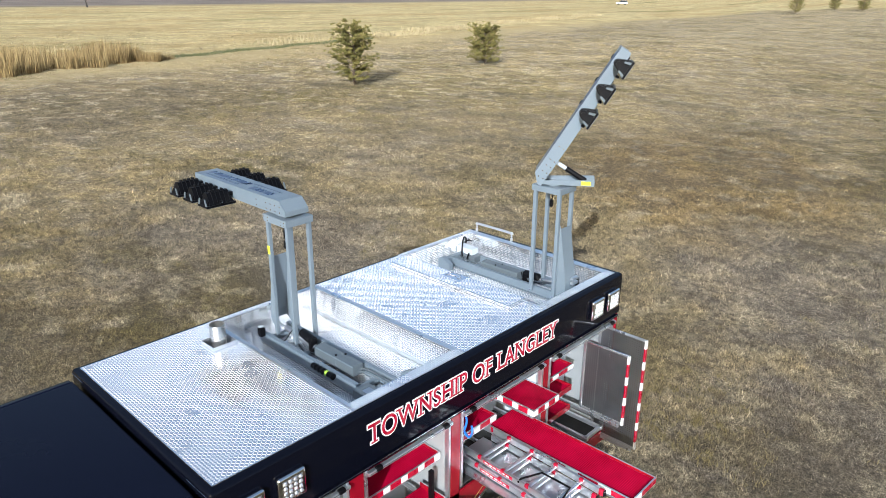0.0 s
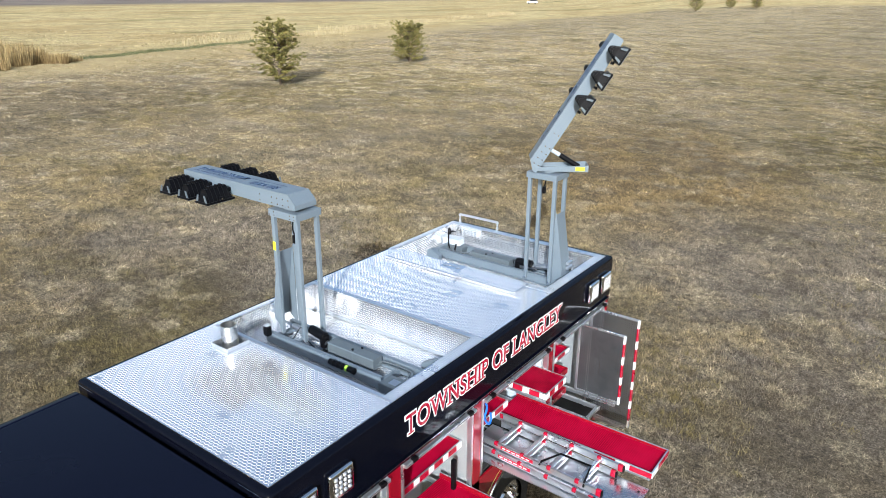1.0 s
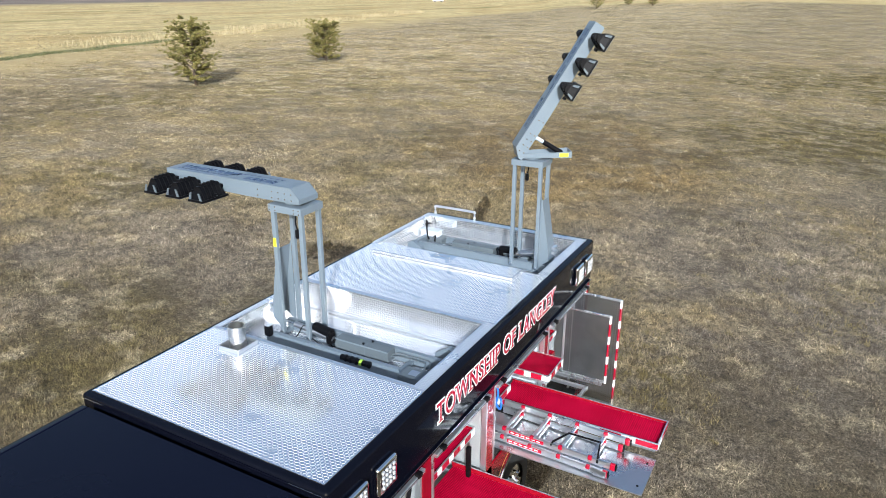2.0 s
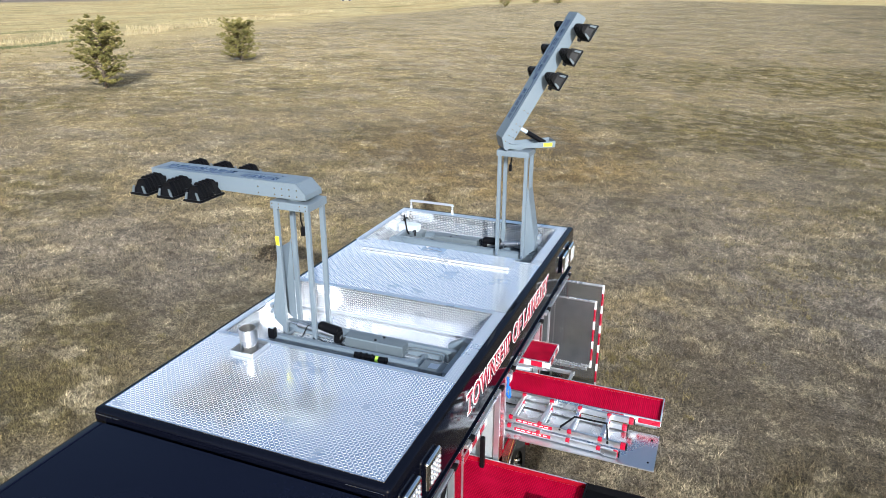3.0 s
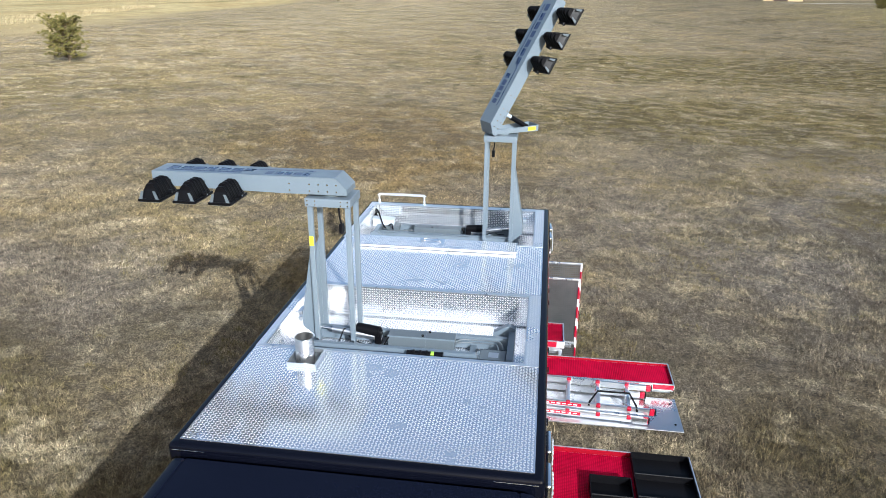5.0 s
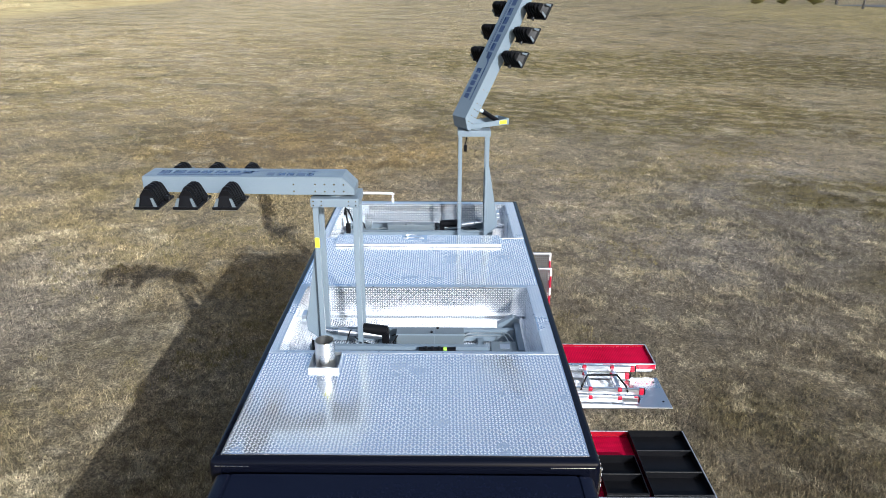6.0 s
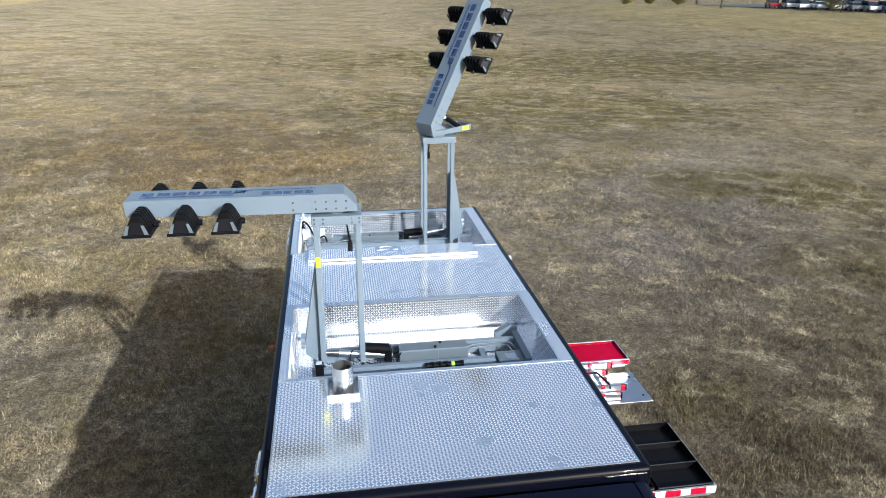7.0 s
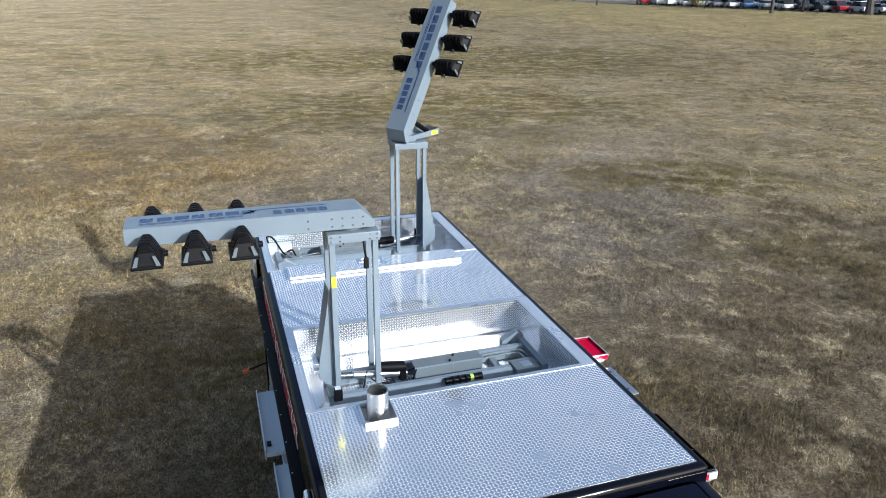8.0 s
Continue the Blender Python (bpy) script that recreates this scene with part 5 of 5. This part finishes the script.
def make_turf():
    # clumps of denser olive turf, gathered in drifts
    n = 90000
    r = 6 + 74 * np.random.rand(n) ** 1.15
    a = np.random.uniform(-0.9, 3.3, n)
    x, y = 1.5 + r * np.cos(a), 1.0 + r * np.sin(a)
    dense = np.clip(patchy(x, y, 0.23) * patchy(x + 9, y - 4, 0.61) * 0.9 - 0.28, 0.004, 1)
    for cx, cy, rx, ry in ((11, 33, 13, 8), (20, 58, 26, 13), (-24, 32, 7, 9), (15, 17, 5, 2.4)):
        inside = 1.15 - np.hypot((x - cx) / rx, (y - cy) / ry)
        dense = np.maximum(dense, np.clip(inside, 0, 0.6) * np.clip(patchy(x, y, 0.9) * 2.4 - 0.9, 0, 1))
    keep = np.random.rand(n) < dense
    x, y, r = x[keep][:9500], y[keep][:9500], r[keep][:9500]
    k = 36
    m = len(x) * k
    wide = np.repeat(np.random.uniform(0.06, 0.24, len(x)) * np.clip(r / 14, 0.5, 1), k)
    bx = np.repeat(x, k) + np.random.normal(0, 1, m) * wide
    by = np.repeat(y, k) + np.random.normal(0, 1, m) * wide * 0.7
    far = np.repeat(1 + r / 45, k)
    blades("olive_turf", bx, by, np.random.uniform(0.03, 0.1, m), np.random.uniform(0.009, 0.018, m) * far, np.random.uniform(0.1, 1.2, m), M_TURF, "clumps of short olive-yellow turf in the dry field", "grass")


def make_reeds():
    # one tall stand at the marsh edge
    n = 42000
    y = np.random.uniform(-12, 26.0, n)
    edge = -45.2 - 0.34 * (y - 11) + 0.7 * np.sin(y * 1.1) + 0.4 * np.sin(y * 2.7)
    deep = 9 * np.clip((26.3 - y) / 10, 0.2, 1)
    x = edge - deep * np.random.rand(n) ** 1.4
    keep = np.random.rand(n) < 0.15 + 0.85 * patchy(x, y, 1.1)
    h = np.random.uniform(0.45, 1.75, n) * (0.45 + 0.7 * patchy(x, y, 0.8)) * np.clip((27.5 - y) / 4, 0.3, 1)
    blades("reeds", x[keep], y[keep], h[keep], np.random.uniform(0.03, 0.075, n)[keep], np.random.uniform(0.02, 0.25, n)[keep], M_REED, "tall dry yellow-brown reeds along the marsh edge", "reeds")
    # a thin low fringe further along
    n = 12000
    y = np.random.uniform(40, 150, n)
    x = -55.5 - 0.27 * (y - 40) + 1.2 * np.sin(y * 0.31) - 7 * np.random.rand(n) ** 2
    keep = np.random.rand(n) < np.clip(patchy(x, y, 0.28) * 2.0 - 0.75, 0.03, 1)
    blades("reeds", x[keep], y[keep], np.random.uniform(0.25, 0.8, n)[keep], np.random.uniform(0.04, 0.1, n)[keep], np.random.uniform(0.05, 0.3, n)[keep], M_MEADOW, "thin low fringe of pale dry reeds", "reeds")
    # green grass along the ditch
    n = 9000
    y = np.random.uniform(24.5, 56, n)
    x = -51.5 - 0.3 * (y - 26) + np.random.normal(0, 0.42, n) + 0.25 * np.sin(y * 0.7)
    blades("ditch_grass", x, y, np.random.uniform(0.05, 0.2, n), np.random.uniform(0.05, 0.12, n), np.random.uniform(0.3, 1.5, n), M_DITCH, "narrow strip of green grass along a ditch", "grass")


def make_meadow():
    n = 80000
    x = -46 - 170 * np.random.rand(n) ** 1.5
    y = np.random.uniform(-30, 260, n)
    keep = x < -50.5 - 0.3 * (y - 26) * (y > 26) + 0.33 * (26 - y) * (y < 26)
    keep &= np.random.rand(n) < 0.1 + 0.9 * patchy(x, y, 0.13) * patchy(x, y, 0.5) * 2
    x, y = x[keep], y[keep]
    m = len(x)
    blades("meadow_grass", x, y, np.random.uniform(0.06, 0.18, m), np.random.uniform(0.05, 0.13, m), np.random.uniform(0.8, 2.6, m), M_MEADOW, "pale dry meadow grass beyond the field", "grass")


def pine(x, y, height, spread, seed, label):
    rnd = np.random.RandomState(seed)
    ob = thing("pine_tree", label, "tree", "pines in the field")
    z0 = float(lie(x, y)) - 0.05
    bm = bmesh.new()
    pts = [Vector((x + rnd.uniform(-0.05, 0.05), y + rnd.uniform(-0.05, 0.05), z0 + height * t)) for t in (0, 0.3, 0.6, 0.93)]
    for i in range(3):
        cyl(bm, pts[i], pts[i + 1], 0.08 * height / 4 * (1 - 0.3 * i), 0.08 * height / 4 * (0.7 - 0.3 * i) + 0.004, n=8, caps=i == 0)
    tips = []
    for i in range(96):
        t = 0.05 + 0.78 * (i + rnd.rand()) / 96
        a = i * 2.4 + rnd.uniform(-0.4, 0.4)
        wide = spread * (0.22 + 0.78 * math.sin(math.pi * (0.28 + 0.6 * t))) * rnd.uniform(0.6, 1.1)
        b = Vector((x, y, z0 + height * t))
        e = b + Vector((math.cos(a) * wide, math.sin(a) * wide, wide * rnd.uniform(0.1, 0.75)))
        cyl(bm, b, e, 0.022, 0.006, n=5, caps=False)
        for q in np.linspace(0.35, 1.05, 10):
            tips.append(b.lerp(e, q) + Vector(rnd.normal(0, 0.07, 3)))
    part("trunk", bm, M_BARK, ob, "brown trunk with limbs")
    c = np.array([tuple(p) for p in tips])
    per = 19
    cc = np.repeat(c, per, 0)
    d = rnd.normal(0, 1, cc.shape)
    d[:, 2] = np.abs(d[:, 2]) * 0.8 + 0.1
    d /= np.linalg.norm(d, axis=1)[:, None]
    q = np.cross(d, rnd.normal(0, 1, cc.shape))
    q /= np.linalg.norm(q, axis=1)[:, None]
    ln = rnd.uniform(0.07, 0.17, len(cc))[:, None]
    v = np.stack([cc - q * 0.018, cc + q * 0.018, cc + d * ln + q * 0.014, cc + d * ln - q * 0.014], 1).reshape(-1, 3)
    f = np.arange(len(v)).reshape(-1, 4)
    raw_part("crown", v.tolist(), f.tolist(), M_NEEDLE, ob, "olive green needle clumps with gaps")


make_grass()
make_turf()
make_reeds()
make_meadow()
pine(-29.1, 27.5, 4.2, 1.45, 3, "bushy olive green young pine in dry grass")
pine(-32.2, 44.1, 3.4, 1.45, 4, "low spreading young pine in dry grass")
pine(-53.0, 184.0, 5.0, 1.9, 5, "distant dark young pine at the field edge")
pine(-48.5, 198.0, 4.4, 1.6, 6, "small distant young pine at the field edge")
pine(-40.5, 191.5, 4.6, 1.7, 7, "distant round young pine at the field edge")


# ---- car park beyond the field ----
M_ASPHALT = surface("asphalt", (0.055, 0.055, 0.055), 0.9, 0, 0.3, 4, 0.3)
M_GRAVEL = surface("pale_gravel", (0.42, 0.39, 0.33), 0.95, 0, 0.2, 3, 0.3)
M_TAN = surface("tan_render", (0.5, 0.4, 0.22), 0.85, 0, 0.1, 6, 0.6)
M_DARKDOOR = surface("dark_brown_door", (0.05, 0.035, 0.025), 0.6, 0, 0.2, 8, 1)
M_GLASS = surface("car_glass", (0.02, 0.025, 0.03), 0.08, 0, 0.1, 5, 1)
PAINTS = [("white", (0.75, 0.75, 0.75)), ("silver", (0.42, 0.44, 0.46)), ("red", (0.26, 0.008, 0.016)), ("black", (0.015, 0.015, 0.017)), ("blue", (0.06, 0.16, 0.35)), ("grey", (0.12, 0.125, 0.13))]


def strip(name, pts, width, material, label, category):
    """A road over the lie of the land along a line of points."""
    P = smooth_path([(a, c, 0) for a, c in pts], 10)
    vs, fs = [], []
    for i, p in enumerate(P):
        d = (P[min(i + 1, len(P) - 1)] - P[max(i - 1, 0)]).normalized()
        q = Vector((-d.y, d.x, 0)) * width / 2
        for s in (-1, -0.33, 0.33, 1):
            e = p + q * s
            vs.append((e.x, e.y, float(lie(e.x, e.y)) + 0.06))
        if i:
            a = 4 * i
            fs += [(a - 4 + k, a - 3 + k, a + 1 + k, a + k) for k in range(3)]
    return tagged(raw_part(name, vs, fs, material), label, category, kind="structure")


def make_car(colour, paint, tall):
    m = surface(colour + "_car_paint", paint, 0.25, 0.1, 0.08, 20, 1, 0, 0.5)
    ob = thing("parked_car", colour + " car parked in a row beside the field", "car", "cars in the car park")
    hgt = 1.75 if tall else 1.45
    side = [(-2.2, 0.35), (-2.25, 0.7), (-2.1, 0.95), (-1.1, 1.02), (1.6, 1.02), (2.2, 0.98), (2.25, 0.6), (2.2, 0.35)]
    bm = prism(bmesh.new(), side, "y", -0.88, 0.88)
    bmesh.ops.bevel(bm, geom=bm.edges[:], offset=0.06, segments=2, affect="EDGES")
    part("body", bm, m, ob)
    back = 2.1 if tall else 1.55
    cabin = [(-1.15, 1.0), (-0.45, hgt - 0.03), (back - 0.5, hgt - 0.03), (back, 1.0)]
    part("cabin_glass", prism(bmesh.new(), cabin, "y", -0.78, 0.78), M_GLASS, ob, "dark glass")
    part("roof", box(bmesh.new(), -0.5, back - 0.45, -0.76, 0.76, hgt - 0.05, hgt + 0.01, 0.03), m, ob)
    for x in (-1.35, 1.35):
        for y in (-0.8, 0.8):
            bm = bmesh.new()
            cyl(bm, (x, y - 0.1, 0.33), (x, y + 0.1, 0.33), 0.33, n=16)
            cyl(bm, (x, y - 0.105, 0.33), (x, y + 0.105, 0.33), 0.2, n=12)
            part("wheel", bm, M_RUBBER, ob)
    return ob


def make_car_park():
    strip("gravel_track", [(58, 187), (66, 186), (74, 186), (82, 186)], 4.0, M_GRAVEL, "pale gravel track beside the small building", "road")
    strip("parking_lot", [(88, 146), (97, 118), (108, 90), (122, 55)], 25, M_ASPHALT, "dark asphalt parking lot beyond the field", "parking lot")
    protos = [make_car(n, c, i % 2 == 0) for i, (n, c) in enumerate(PAINTS)]
    rnd = random.Random(5)
    a, e = Vector((82.2, 123)), Vector((107.0, 61))
    d = (e - a).normalized()
    out = Vector((-d.y, d.x))
    if out.x < 0:
        out = -out
    used = set()
    order = [2, 0, 0, 1, 0, 5, 0, 4, 1, 0, 3, 5, 2, 0, 1, 0, 4, 4, 1, 5]
    for row, off in ((0, 1.6), (1, 6.8), (2, 12.5), (3, 17.5), (4, 23.0)):
        for k in range(20):
            p = a + d * (k * 3.1 + rnd.uniform(-0.35, 0.35)) + out * off
            c = protos[order[(k + row * 7) % 20]]
            yaw = math.degrees(math.atan2(out.y, out.x)) + 48 + (180 if rnd.random() < 0.5 else 0) + rnd.uniform(-3, 3)
            m = pose(p.x, p.y, float(lie(p.x, p.y)) + 0.03, 0, 0, yaw)
            if c.name not in used:
                used.add(c.name)
                c.matrix_basis = m
            else:
                copy_thing(c, m)
    p = (-144.4, 262.5)
    copy_thing(protos[0], pose(p[0], p[1], float(lie(*p)), 0, 0, 20))


def bare_tree(x, y, height, r, seed):
    rnd = random.Random(seed)
    ob = thing("bare_tree", "tall bare grey-brown deciduous tree beside the car park", "tree", "trees by the car park")
    bm = bmesh.new()
    twigs = []

    def grow(p, d, ln, rad, depth):
        q = p + d * ln
        cyl(bm, p, q, rad, rad * 0.68, n=8 if depth < 2 else 4, caps=False)
        if depth == 4:
            twigs.append(q)
            return
        for i in range(2 if depth == 0 else 3):
            v = Vector((rnd.uniform(-1, 1), rnd.uniform(-1, 1), rnd.uniform(0.1, 0.9)))
            grow(q, (d * 0.9 + v * 0.75).normalized(), ln * rnd.uniform(0.6, 0.8), rad * 0.62, depth + 1)

    grow(Vector((x, y, float(lie(x, y)) - 0.1)), Vector((rnd.uniform(-0.1, 0.1), rnd.uniform(-0.1, 0.1), 1)).normalized(), height * 0.32, r, 0)
    part("trunk", bm, M_TRUNK, ob, "grey-brown trunk with limbs")
    vs, fs = [], []
    for q in twigs:
        for k in range(14):
            c = q + Vector((rnd.gauss(0, 0.5), rnd.gauss(0, 0.5), rnd.gauss(0, 0.4)))
            u = Vector((rnd.uniform(-1, 1), rnd.uniform(-1, 1), rnd.uniform(-1, 1))) * 0.12
            v = Vector((rnd.uniform(-1, 1), rnd.uniform(-1, 1), rnd.uniform(-1, 1))) * 0.12
            i = len(vs)
            vs += [tuple(c), tuple(c + u), tuple(c + u + v)]
            fs.append((i, i + 1, i + 2))
    raw_part("crown", vs, fs, M_NEEDLE, ob, "few remaining dull leaves")


def make_shed():
    x, y = 66, 214
    z = float(lie(x, y))
    ob = thing("shed", "small tan building with a dark doorway across the field", "building")
    part("wall", box(bmesh.new(), -5, 5, -3, 3, -0.3, 2.8), M_TAN, ob)
    part("roof", prism(bmesh.new(), [(-3.4, 2.75), (3.4, 2.75), (0, 4.2)], "x", -5.3, 5.3), M_DARKDOOR, ob)
    part("door", box(bmesh.new(), -2.4, 1.2, -3.06, -2.98, 0, 2.3), M_DARKDOOR, ob)
    ob.matrix_basis = pose(x, y, z, 0, 0, -14)


make_car_park()
for k, (tx, ty, hh, rr) in enumerate(((72.2, 121.6, 9, 0.2), (81.7, 148.3, 9, 0.3), (84.0, 105.0, 8, 0.12), (85.1, 90.2, 9, 0.3), (92.5, 91.5, 9, 0.25), (97.0, 82.9, 12, 0.65), (110, 62, 10, 0.4))):
    bare_tree(tx, ty, hh, rr, 20 + k)
for k, (tx, ty, hh, ww) in enumerate(((84.6, 107.9, 4.6, 2.0), (64.0, 145.5, 1.6, 1.5), (73.5, 141.0, 1.8, 1.7), (70.0, 147.0, 1.3, 1.2))):
    pine(tx, ty, hh, ww, 40 + k, "rounded dark evergreen shrub beside the drive")
bare_tree(-218.4, 84.1, 7, 0.25, 31)
make_shed()
